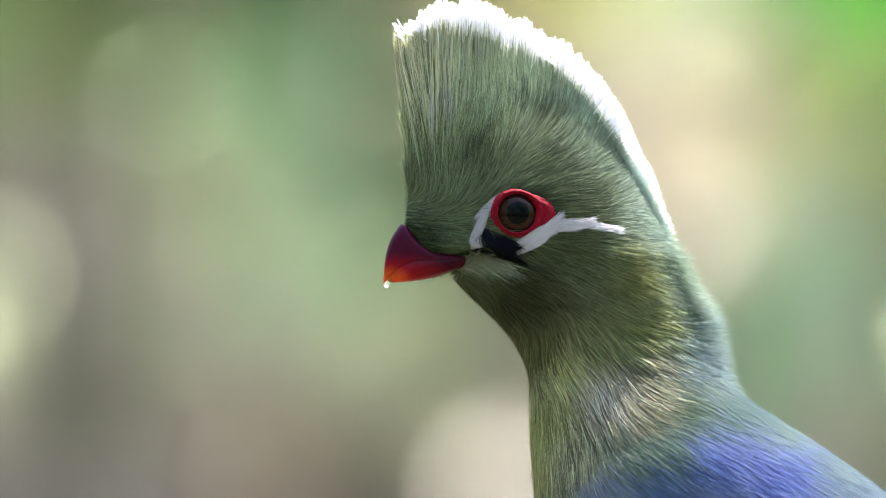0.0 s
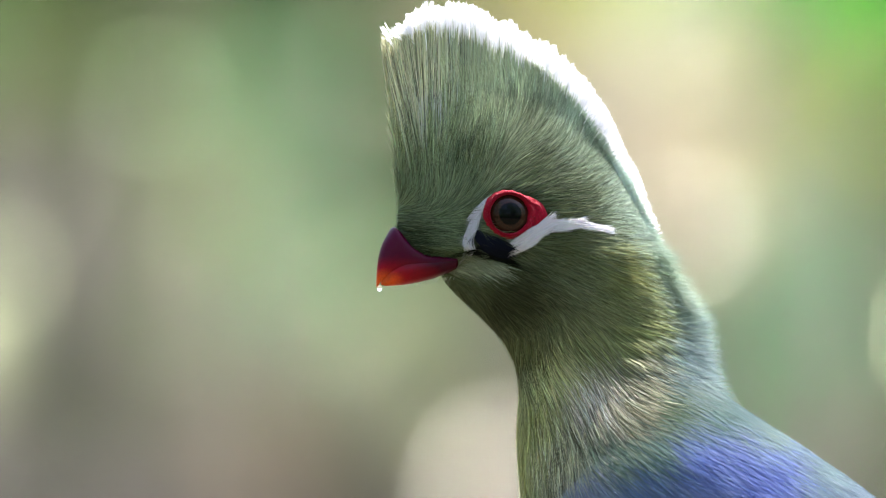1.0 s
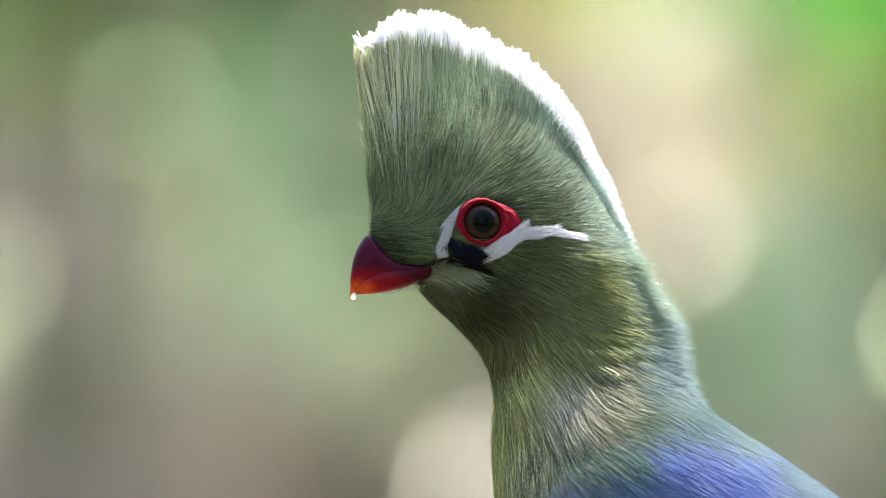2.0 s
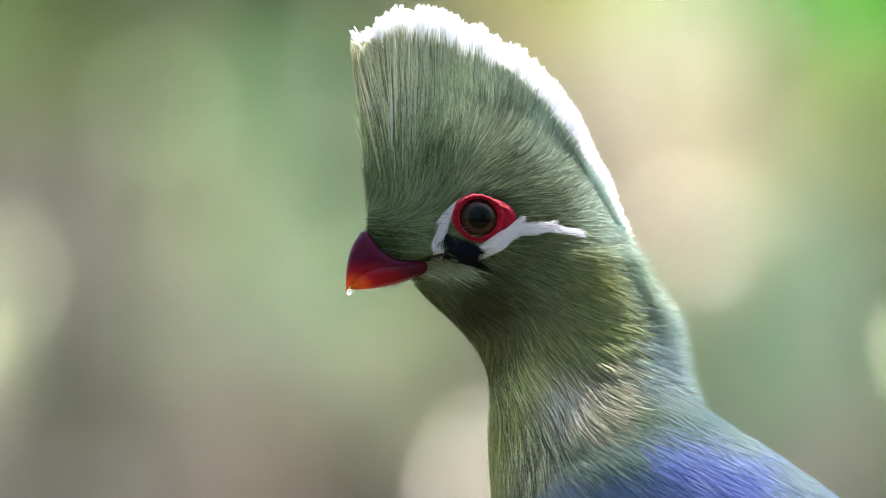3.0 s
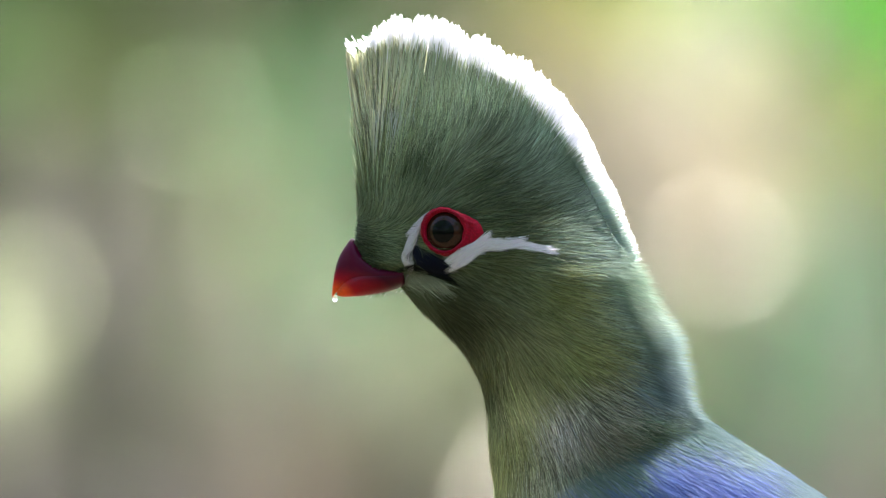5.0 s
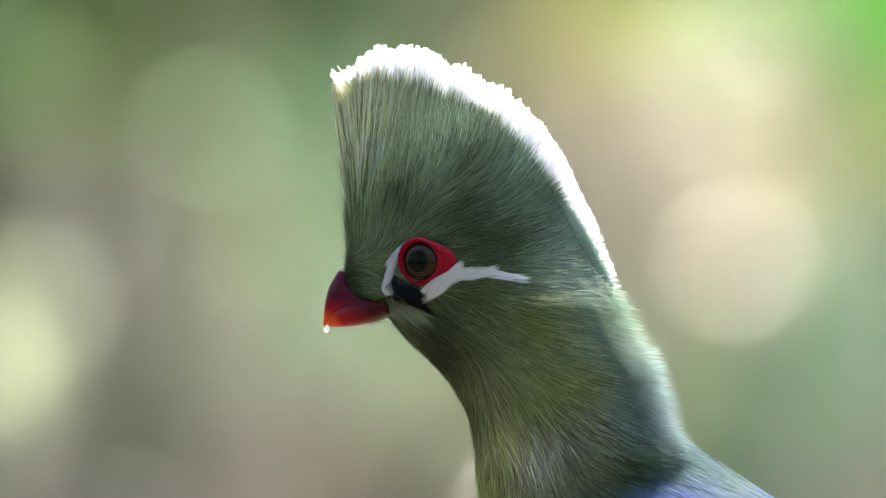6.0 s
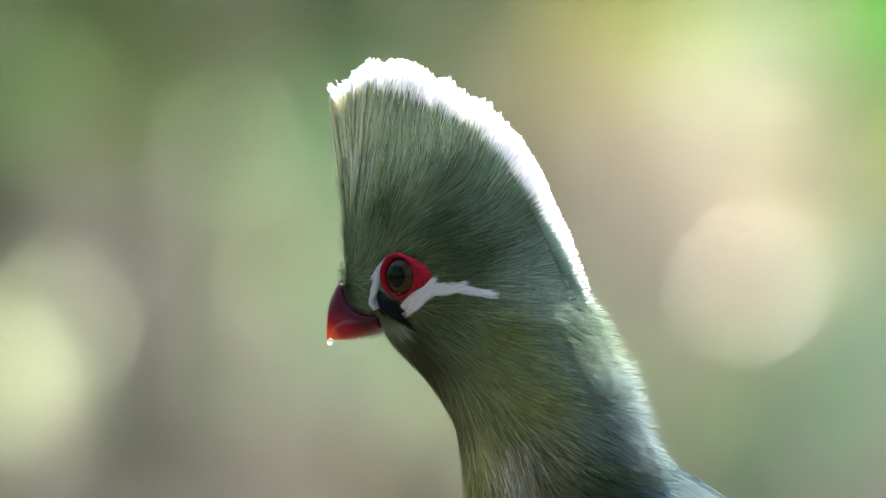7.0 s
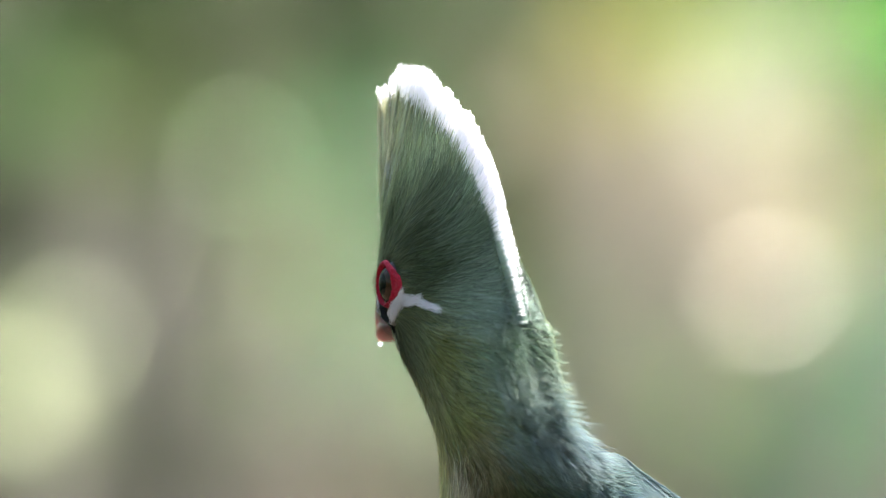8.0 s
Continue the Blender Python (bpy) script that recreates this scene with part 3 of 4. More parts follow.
def build_eye(head, hand):
    c, a, b, f = eye_frame(hand)
    rings, m = 14, 40
    # eyeball: a cap of a sphere, iris and pupil as zones of it
    radius = 47.0

    def cap(name, r0, r1, lift, mat, label, dome):
        verts, faces = [], []
        for i in range(rings + 1):
            r = r0 + (r1 - r0) * i / rings
            h = math.sqrt(max(radius**2 - r**2, 1)) - math.sqrt(radius**2 - 37**2)
            for j in range(m):
                t = 2 * math.pi * j / m
                verts.append(c + a * r * math.cos(t) + b * r * math.sin(t) + f * (h * dome + lift))
        faces = [(i * m + j, i * m + (j + 1) % m, (i + 1) * m + (j + 1) % m, (i + 1) * m + j) for i in range(rings) for j in range(m)]
        if r0 < 1:
            faces.append(tuple(range(m)))
        mesh = mesh_from(name, local(np.array(verts), PIVOT), faces)
        return link(name, mesh, mat, head, label)

    cap("iris", 19.5, 40, -1.0, IRIS, "dark brown glossy iris", 0.9)
    cap("pupil", 0.5, 20.5, -1.0, PUPIL, "black round pupil", 0.9)

    # ring of wrinkled red skin: rounded lumps in rows, drawn out to a corner behind
    n, rows = 150, 10
    ang = np.linspace(0, 2 * np.pi, n, endpoint=False)
    ca, sa = np.cos(ang), np.sin(ang)
    outer = 41.5 + 28 * np.clip(np.cos(ang - 0.06), 0, 1) ** 5 + 5 * np.clip(np.cos(ang - 3.6), 0, 1) ** 2 + 4 * np.clip(np.cos(ang - 0.9), 0, 1) ** 2
    outer = outer + 0.5 * np.sin(ang * 17)
    verts = []
    for i in range(rows):
        u = i / (rows - 1)
        r = 33.5 + (outer - 33.5) * u
        ridge = np.sin(np.pi * np.clip(u, 0, 1)) ** 0.6
        lumps = 2.2 * np.sin(ang * 37 + 0.8 * np.sin(5 * ang) + np.pi * (i % 2)) * np.sin(np.pi * u) + 0.9 * np.sin(np.pi * u * 4 + 1.4 * np.sin(ang * 9)) * (outer - 33) / 16
        base = np.interp(u, [0, 0.3, 1], [1.0, 6.0, 3.0])
        px, pz = r * ca, r * sa
        skin = on_head(914 + px, 378 - pz)
        plane = c * np.array([1, hand, 1])
        y = skin[:, 1]
        lift = base + 5.5 * ridge + lumps
        aa, bb, ff = a * [1, hand, 1], b * [1, hand, 1], f * [1, hand, 1]
        pt = plane + px[:, None] * aa + pz[:, None] * bb * 1.0
        pt = pt + (lift[:, None]) * ff
        k = np.clip((r - 36) / 12, 0, 1)
        pt[:, 1] = pt[:, 1] * (1 - k) + (y + lift * 0.6) * k
        pt[:, 2] = pt[:, 2]
        verts.append(pt * [1, hand, 1])
    flat = np.concatenate(verts)
    faces = [(i * n + j, i * n + (j + 1) % n, (i + 1) * n + (j + 1) % n, (i + 1) * n + j) for i in range(rows - 1) for j in range(n)]
    link("eye_ring", mesh_from("eye_ring", local(flat, PIVOT), faces), RED_SKIN, head, "wrinkled bright red skin round the eye")


def loft(name, xs, tops, bots, halfs, mat, parent, label, power=0.8, m=28, closed=True):
    """A horn shape: cross-sections along x with their top, bottom and half width."""
    steps = np.linspace(0, 1, 40)
    grid = np.linspace(0, 1, len(xs))
    X, T, B, W = (hermite(steps, grid, c) for c in (xs, tops, bots, halfs))
    ang = np.linspace(0, 2 * np.pi, m, endpoint=False)
    verts = []
    for x, t, b, w in zip(X, T, B, W):
        cy, cz = np.cos(ang), np.sin(ang)
        y = max(w, 0.6) * np.sign(cy) * np.abs(cy) ** power
        z = (t + b) / 2 - (b - t) / 2 * np.sign(cz) * np.abs(cz) ** 0.9
        verts.append(np.stack([np.full(m, x), y, z], -1))
    flat = np.concatenate(verts)
    faces = [(i * m + j, i * m + (j + 1) % m, (i + 1) * m + (j + 1) % m, (i + 1) * m + j) for i in range(len(X) - 1) for j in range(m)]
    faces += [tuple(range(m))[::-1], tuple((len(X) - 1) * m + j for j in range(m))]
    # horn from maroon at base, backlit orange glow painted at tip and cutting edge
    x = 900 + COS0 * (flat[:, 0] - 900)
    v = flat[:, 2]
    k = np.clip(1.25 - np.hypot((x - 684) / 86, (v - 492) / 38), 0, 1)[:, None]
    tipk = np.clip(1.3 - np.hypot((x - 683) / 30, (v - 494) / 22), 0, 1)[:, None]
    base = np.array([.085, .002, .03]) if name == "upper_bill" else np.array([.06, .001, .012])
    col = base * (1 - k) + np.array([.62, .004, .012]) * k
    col = col * (1 - tipk) + np.array([.95, .16, .02]) * tipk
    return link(name, mesh_from(name, local(flat, PIVOT), faces, col), mat, parent, label)


def build_bill(head):
    loft("upper_bill", list(mid([806, 780, 755, 732, 714, 702, 691, 684, 680, 678])), [447, 444, 438, 418, 394, 405, 424, 446, 470, 492],
         [463, 467, 471, 474, 478, 482, 486, 491, 497, 500], [50, 45, 39, 32, 26, 20, 14, 9, 5, 1.5], BILL, head, "dark maroon hooked upper bill", power=0.85)
    loft("lower_bill", list(mid([806, 775, 748, 724, 706, 694, 687])), [443, 444, 447, 453, 463, 474, 486], [476, 487, 493, 496, 497, 497, 495],
         [50, 45, 39, 31, 22, 13, 4], BILL, head, "crimson lower bill", power=0.85)
    bm = bmesh.new()
    bmesh.ops.create_icosphere(bm, subdivisions=3, radius=5.5 * U)
    for v in bm.verts:
        v.co.z *= 1.2 if v.co.z < 0 else 0.9
    bmesh.ops.translate(bm, verts=bm.verts, vec=local(np.array([mid(683), 0, 500]), PIVOT))
    part("droplet", bm, WATER, head, "clear water drop on the bill's tip")


def build_neck():
    pieces = []
    for i, (v0, v1) in enumerate(zip(NECK_CUTS, NECK_CUTS[1:])):
        origin = (mid(1050), (v0 + v1) / 2)
        piece = core("neck", HEAD, v0 - 34, v1 + 34, turaco, origin, nv=16, ns=28, shrink=9, tilt=(0, 1), taper=True)
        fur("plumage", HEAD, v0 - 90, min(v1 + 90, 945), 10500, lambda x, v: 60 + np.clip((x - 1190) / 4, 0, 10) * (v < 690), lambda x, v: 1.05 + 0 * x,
            lambda x, v: 6 + np.clip((x - 1180) / 7, 0, 8) * (v < 680) + 30 * np.clip((x - 1070) / 80, 0, 1) * np.clip((v - 635) / 60, 0, 1), piece, origin, 20 + i, "fine olive barbs with a painted pale sheen",
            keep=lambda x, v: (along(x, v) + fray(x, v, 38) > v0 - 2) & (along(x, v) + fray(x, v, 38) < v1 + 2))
        pieces.append((piece, origin))
    return pieces


BODY_ORIGIN = (mid(1300), 900)


def build_body():
    body = core("body", BODY, 694, 1478, turaco, BODY_ORIGIN, nv=40, ns=32, shrink=6)
    fur("mantle", BODY, 668, 1000, 46000, lambda x, v: 50 + 0 * x, lambda x, v: 1.35 + 0 * x, lambda x, v: 3 + 0 * x, body, BODY_ORIGIN, 40,
        "green and violet-blue shoulder feathers", vary=(0.8, 1.2))
    fur("belly", BODY, 980, 1470, 5000, lambda x, v: 90 + 0 * x, lambda x, v: 9 + 0 * x, lambda x, v: 8 + 0 * x, body, BODY_ORIGIN, 41, "soft dark belly feathers")
    for hand in (1.0, -1.0):
        build_wing(body, hand)
    # tail of long flat feathers
    for i in range(7):
        n = 12
        f = np.linspace(0, 1, n)
        off = (i - 3) * 0.6
        x = mid(1850) + f * 900
        y0 = off * 30 * (0.6 + f)
        w = 42 * np.interp(f, [0, 0.2, 0.9, 1], [0.5, 0.9, 1, 0.5])
        v = 1300 + f * 480 + abs(i - 3) * 6
        verts = np.concatenate([np.stack([x, y0 - w, v + 4], -1), np.stack([x, y0, v], -1), np.stack([x, y0 + w, v + 4], -1)])
        faces = [(r * n + j, r * n + j + 1, (r + 1) * n + j + 1, (r + 1) * n + j) for r in range(2) for j in range(n - 1)]
        mesh = mesh_from("tail_feather", local(verts, BODY_ORIGIN), faces, np.tile([.05, .06, .16], (3 * n, 1)))
        ob = link("tail_feather", mesh, FEATHER, body, "dark blue long tail feather")
        ob.modifiers.new("thick", "SOLIDIFY").thickness = 0.0006
    return body


def build_wing(body, hand):
    """Rows of rounded violet-blue coverts that overlap like tiles."""
    rng = np.random.default_rng(60)
    verts, faces, cols = [], [], []
    for v in np.arange(775, 1330, 20):
        f, b = hermite(v, BODY[0], BODY[1]), hermite(v, BODY[0], BODY[2])
        x0 = max(mid(1215) + (v - 775) * -0.2, f + 40)
        for x in np.arange(x0, b - 40, 24):
            x = x + rng.uniform(-7, 7)
            vv = v + rng.uniform(-6, 6)
            s = (x - f) / (b - f)
            if not 0.05 < s < 0.76:
                continue
            L, W, n = rng.uniform(70, 100), rng.uniform(15, 21), 6
            d = np.array([0.88, 0.47])
            start = len(verts)
            c = np.array([.1, .125, .28]) * rng.uniform(0.88, 1.12) * np.array([rng.uniform(.9, 1.12), rng.uniform(.9, 1.12), 1])
            for i in range(n):
                u = i / (n - 1)
                w = W * math.sqrt(max(0.06, 1 - (2 * u - 0.9) ** 2 / 1.25)) if u > 0.1 else W * 0.5
                for q in (-1, 0, 1):
                    px, pv = x + d[0] * L * u + d[1] * w * q, vv + d[1] * L * u - d[0] * w * q
                    ff, bb = hermite(pv, BODY[0], BODY[1]), hermite(pv, BODY[0], BODY[2])
                    p = surface(BODY, np.array(np.clip((px - ff) / (bb - ff), 0.01, 0.99)), np.array(pv), 1.0)
                    verts.append([px, (p[1] - 4 + 4 * u - (1.5 if q else 0)) * hand, pv])
                    cols.append(c)
            faces += [(start + i * 3 + q, start + i * 3 + q + 1, start + i * 3 + q + 4, start + i * 3 + q + 3) for i in range(n - 1) for q in (0, 1)]
    mesh = mesh_from("wing", local(np.array(verts), BODY_ORIGIN), faces, np.clip(np.array(cols), 0, .95))
    link("wing", mesh, FEATHER, body, "folded wing of violet-blue coverts")


def tube(bm, pts, radii, sides=10, rough=0.0, rng=None):
    """A tapered limb through the points."""
    loops = []
    for i, (p, r) in enumerate(zip(pts, radii)):
        p = Vector(p)
        d = Vector(pts[min(i + 1, len(pts) - 1)]) - Vector(pts[max(i - 1, 0)])
        q = d.to_track_quat("Z", "Y")
        loops.append([bm.verts.new(p + q @ Vector((math.cos(6.2832 * j / sides), math.sin(6.2832 * j / sides), 0)) * r * (1 + (rng.uniform(-rough, rough) if rng else 0)))
                      for j in range(sides)])
    for a_, b_ in zip(loops, loops[1:]):
        for j in range(sides):
            bm.faces.new((a_[j], a_[(j + 1) % sides], b_[(j + 1) % sides], b_[j]))
    bm.faces.new(loops[0][::-1])
    bm.faces.new(loops[-1])


def build_legs():
    for y in (90, -90):
        bm = bmesh.new()
        x = mid(1420)
        top, knee, foot = (local(np.array(p), (900, FEET_V)) for p in ((x + 20, y, 1380), (x + 55, y, 1480), (x, y, 1592)))
        tube(bm, [top, knee, foot], [0.009, 0.0045, 0.0038])
        leg = part("leg", bm, SCALY, turaco, "dark scaly leg")
        for dx, dy in ((-150, -40), (-160, 10), (-130, 50), (110, 0)):
            bm = bmesh.new()
            pts = [local(np.array((x + dx * f, y + dy * f, 1592 + dv)), (900, FEET_V)) for f, dv in ((0, 0), (0.35, -9), (0.7, -3), (1, 8))]
            tube(bm, pts, [0.004, 0.0034, 0.003, 0.001], 8)
            part("toe", bm, SCALY, leg)


head = build_head()
neck_pieces = build_neck()
body = build_body()
build_legs()


# ---------------------------------------------------------------- the perch
def build_tree(name, x, y, height, girth, leaf, label, seed, crown_r, leaves, leaf_size, bark=None, crown_base=0.45):
    """A tree or shrub: tapered trunk with limbs, and a loose uneven crown of single leaves."""
    rng = random.Random(seed)
    tree = tagged(new(name), label, name, "tall trees round the clearing")
    tree.location = (x, y, 0)
    bm = bmesh.new()
    pts = [(0, 0, -0.05)]
    for i in range(1, 7):
        pts.append((pts[-1][0] + rng.uniform(-.03, .03) * height, pts[-1][1] + rng.uniform(-.03, .03) * height, height * i / 6))
    tube(bm, pts, [girth * (1.25 if i == 0 else 1 - 0.12 * i) for i in range(7)], 12, 0.08, rng)
    ends = []
    for i in range(9):
        j = rng.randint(2, 5)
        p = Vector(pts[j])
        ang, L = rng.uniform(0, 6.28), crown_r * rng.uniform(0.6, 1.0)
        q = p + Vector((math.cos(ang) * L, math.sin(ang) * L, height * rng.uniform(0.05, 0.22)))
        m = (p + q) / 2 + Vector((0, 0, -0.03 * height))
        tube(bm, [p, m, q], [girth * 0.4, girth * 0.26, girth * 0.1], 7)
        ends += [m, q]
    part("trunk", bm, bark or BARK_FAR, tree)
    r = np.random.default_rng(seed)
    ends += [Vector(p) for p in pts if p[2] > crown_base * height]
    hubs = np.array([tuple(p) for p in ends])
    pick = hubs[r.integers(0, len(hubs), leaves)]
    pos = pick + r.normal(0, crown_r * 0.27, (leaves, 3)) * [1, 1, 0.8]
    leaf_mesh(tree, "crown", pos, leaf_size, LEAF[leaf], r)
    return tree


def leaf_mesh(parent, name, pos, size, mat, r):
    """Single leaves, each bent along its rib, at the places given."""
    n = len(pos)
    d = r.normal(0, 1, (n, 3))
    d /= np.linalg.norm(d, axis=1, keepdims=True)
    o = np.cross(d, r.normal(0, 1, (n, 3)))
    o /= np.linalg.norm(o, axis=1, keepdims=True)
    up = np.cross(d, o)
    L = size * r.uniform(0.6, 1.4, n)[:, None]
    w = L * 0.27
    v = np.stack([pos - d * L / 2, pos + o * w + up * L * 0.06, pos + d * L * 0.05, pos - o * w + up * L * 0.06, pos + d * L / 2 - up * L * 0.08], 1)
    base = (np.arange(n) * 5)[:, None]
    f = np.concatenate([base + [0, 1, 2], base + [0, 2, 3], base + [1, 4, 2], base + [2, 4, 3]])
    ob = link(name, mesh_from(name, v.reshape(-1, 3), f), mat, parent)
    return tagged(ob, kind="stuff")


def build_perch():
    bx, bz = (mid(1420) - 784) * U, 1.6 - (FEET_V - 441) * U - 0.0125
    bm = bmesh.new()
    rng = random.Random(3)
    pts = [(bx - 0.55, 0.02, bz - 0.02), (bx - 0.25, 0.0, bz), (bx, 0.0, bz), (bx + 0.3, 0.01, bz + 0.004), (bx + 0.7, 0.06, bz - 0.03), (bx + 1.1, 0.1, bz - 0.09)]
    tube(bm, pts, [0.009, 0.011, 0.0125, 0.015, 0.02, 0.035], 14, 0.04, rng)
    tx, ty = bx + 1.12, 0.1
    tube(bm, [(tx, ty, -0.1), (tx + 0.02, ty, 0.7), (tx, ty + 0.02, 1.5), (tx + 0.05, ty, 3.0)], [0.11, 0.085, 0.07, 0.05], 16, 0.05, rng)
    tree = tagged(new("perch_tree"), "rough-barked small tree whose low bare limb carries the bird", "tree")
    part("trunk", bm, BARK, tree)


build_perch()

# ---------------------------------------------------------------- ground and wood
bm = bmesh.new()
bmesh.ops.create_grid(bm, x_segments=60, y_segments=60, size=1500)
for v in bm.verts:
    d = v.co.length
    v.co.z = -0.06 if d < 60 else 0.4 * math.sin(v.co.x * 0.011) * math.cos(v.co.y * 0.013)
bm.normal_update()
ground = part("ground", bm, SOIL)
ground.location.z = 0.06
tagged(ground, "brown forest floor of leaf litter", "ground", kind="structure")


def far(px, pv, y):
    """The place y metres behind the bird that lies at px, pv in the view."""
    k = (y + DIST) / DIST
    return (px - 784) * U * k, y, 1.6 - (pv - 441) * U * k


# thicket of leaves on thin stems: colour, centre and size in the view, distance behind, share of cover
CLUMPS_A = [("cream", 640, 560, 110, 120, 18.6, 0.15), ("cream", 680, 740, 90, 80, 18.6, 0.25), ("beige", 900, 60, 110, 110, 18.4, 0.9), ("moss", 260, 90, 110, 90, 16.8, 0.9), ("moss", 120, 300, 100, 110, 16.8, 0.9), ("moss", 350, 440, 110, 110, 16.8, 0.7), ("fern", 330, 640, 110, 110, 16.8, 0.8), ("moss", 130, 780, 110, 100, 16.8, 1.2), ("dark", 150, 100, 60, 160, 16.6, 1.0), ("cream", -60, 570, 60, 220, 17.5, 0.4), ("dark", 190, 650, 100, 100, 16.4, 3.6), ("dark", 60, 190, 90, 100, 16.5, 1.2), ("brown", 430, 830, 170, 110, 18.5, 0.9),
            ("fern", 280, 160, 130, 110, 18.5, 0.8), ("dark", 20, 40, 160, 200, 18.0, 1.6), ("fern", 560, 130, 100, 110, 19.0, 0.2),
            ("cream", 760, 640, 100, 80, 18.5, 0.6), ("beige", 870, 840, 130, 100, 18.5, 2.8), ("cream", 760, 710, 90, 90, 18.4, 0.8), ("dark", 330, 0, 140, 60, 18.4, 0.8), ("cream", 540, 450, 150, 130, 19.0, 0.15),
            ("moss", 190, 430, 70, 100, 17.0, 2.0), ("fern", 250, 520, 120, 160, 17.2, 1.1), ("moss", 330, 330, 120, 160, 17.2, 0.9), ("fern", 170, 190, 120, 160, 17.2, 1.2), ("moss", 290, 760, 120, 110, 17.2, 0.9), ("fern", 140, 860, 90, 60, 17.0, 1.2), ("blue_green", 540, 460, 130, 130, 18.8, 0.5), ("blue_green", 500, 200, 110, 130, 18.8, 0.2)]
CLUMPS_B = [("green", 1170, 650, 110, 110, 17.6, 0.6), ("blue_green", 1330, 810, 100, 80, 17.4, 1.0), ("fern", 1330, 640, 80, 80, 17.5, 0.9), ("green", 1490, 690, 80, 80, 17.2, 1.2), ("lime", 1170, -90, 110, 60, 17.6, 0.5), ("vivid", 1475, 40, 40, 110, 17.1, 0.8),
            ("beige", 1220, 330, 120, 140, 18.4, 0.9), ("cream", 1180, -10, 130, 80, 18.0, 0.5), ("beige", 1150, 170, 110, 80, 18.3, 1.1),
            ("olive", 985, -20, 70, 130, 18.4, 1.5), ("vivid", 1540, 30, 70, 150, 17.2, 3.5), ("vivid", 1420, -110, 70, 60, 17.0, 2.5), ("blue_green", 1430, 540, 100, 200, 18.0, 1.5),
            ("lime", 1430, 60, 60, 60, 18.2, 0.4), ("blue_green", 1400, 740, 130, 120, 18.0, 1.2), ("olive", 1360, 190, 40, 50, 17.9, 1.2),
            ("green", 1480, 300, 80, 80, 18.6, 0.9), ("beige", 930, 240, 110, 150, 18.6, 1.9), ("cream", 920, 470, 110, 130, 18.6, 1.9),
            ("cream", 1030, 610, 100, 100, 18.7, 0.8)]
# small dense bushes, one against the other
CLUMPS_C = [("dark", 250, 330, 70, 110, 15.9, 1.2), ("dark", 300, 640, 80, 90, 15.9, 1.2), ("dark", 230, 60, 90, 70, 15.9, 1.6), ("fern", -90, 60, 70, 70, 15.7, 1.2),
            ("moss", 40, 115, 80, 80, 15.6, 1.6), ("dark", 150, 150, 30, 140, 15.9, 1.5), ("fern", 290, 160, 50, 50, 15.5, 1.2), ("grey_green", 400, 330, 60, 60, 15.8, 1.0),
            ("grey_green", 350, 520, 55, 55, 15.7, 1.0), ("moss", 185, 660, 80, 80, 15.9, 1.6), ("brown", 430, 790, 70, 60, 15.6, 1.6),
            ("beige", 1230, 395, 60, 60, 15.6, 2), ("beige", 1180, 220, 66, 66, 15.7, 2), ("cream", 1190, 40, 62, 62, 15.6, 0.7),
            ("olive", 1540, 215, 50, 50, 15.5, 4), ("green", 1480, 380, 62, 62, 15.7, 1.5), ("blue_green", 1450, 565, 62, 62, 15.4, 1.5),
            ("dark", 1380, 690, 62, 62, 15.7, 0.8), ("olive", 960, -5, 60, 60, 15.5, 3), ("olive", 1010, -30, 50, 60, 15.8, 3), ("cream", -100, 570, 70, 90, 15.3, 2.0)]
# tufts of glossy leaves that catch the sun: place in the view, distance behind, leaves and their size
GLINTS = [(-10, 495, 14.8, 3, 0.78), (-125, 570, 14.8, 4, 0.95), (-110, 700, 14.8, 1, 0.95), (1225, 395, 14.8, 2, 0.6), (1180, 110, 14.8, 2, 0.6),
          (1290, 10, 14.8, 1, 0.6), (1690, 600, 14.8, 4, 0.95), (890, 850, 14.9, 3, 0.85), (960, 880, 14.9, 2, 0.8), (770, 640, 14.9, 1, 0.7),
          (285, 165, 14.8, 1, 0.62), (40, 110, 14.8, 1, 0.44), (150, 870, 14.8, 1, 0.55), (405, 395, 14.8, 1, 0.5), (330, 560, 14.8, 1, 0.42), (600, 560, 14.8, 1, 0.42), (90, 330, 14.8, 1, 0.45), (230, 720, 14.8, 1, 0.4), (470, 700, 14.8, 1, 0.4),
          (1330, 290, 14.8, 1, 0.5), (1430, 480, 14.8, 1, 0.5), (1500, 150, 14.8, 1, 0.55), (1385, 700, 14.8, 1, 0.5), (1450, 30, 14.8, 1, 0.55), (520, 300, 14.9, 1, 0.45)]
COMMON = {"fern": "dark green", "moss": "moss-green", "grey_green": "grey-green", "cream": "pale painted-sunlit", "dark": "dark painted-shade", "brown": "dry brown", "green": "dull green", "beige": "dry beige", "lime": "yellow-green",
          "olive": "olive", "vivid": "bright green", "blue_green": "bluish green"}


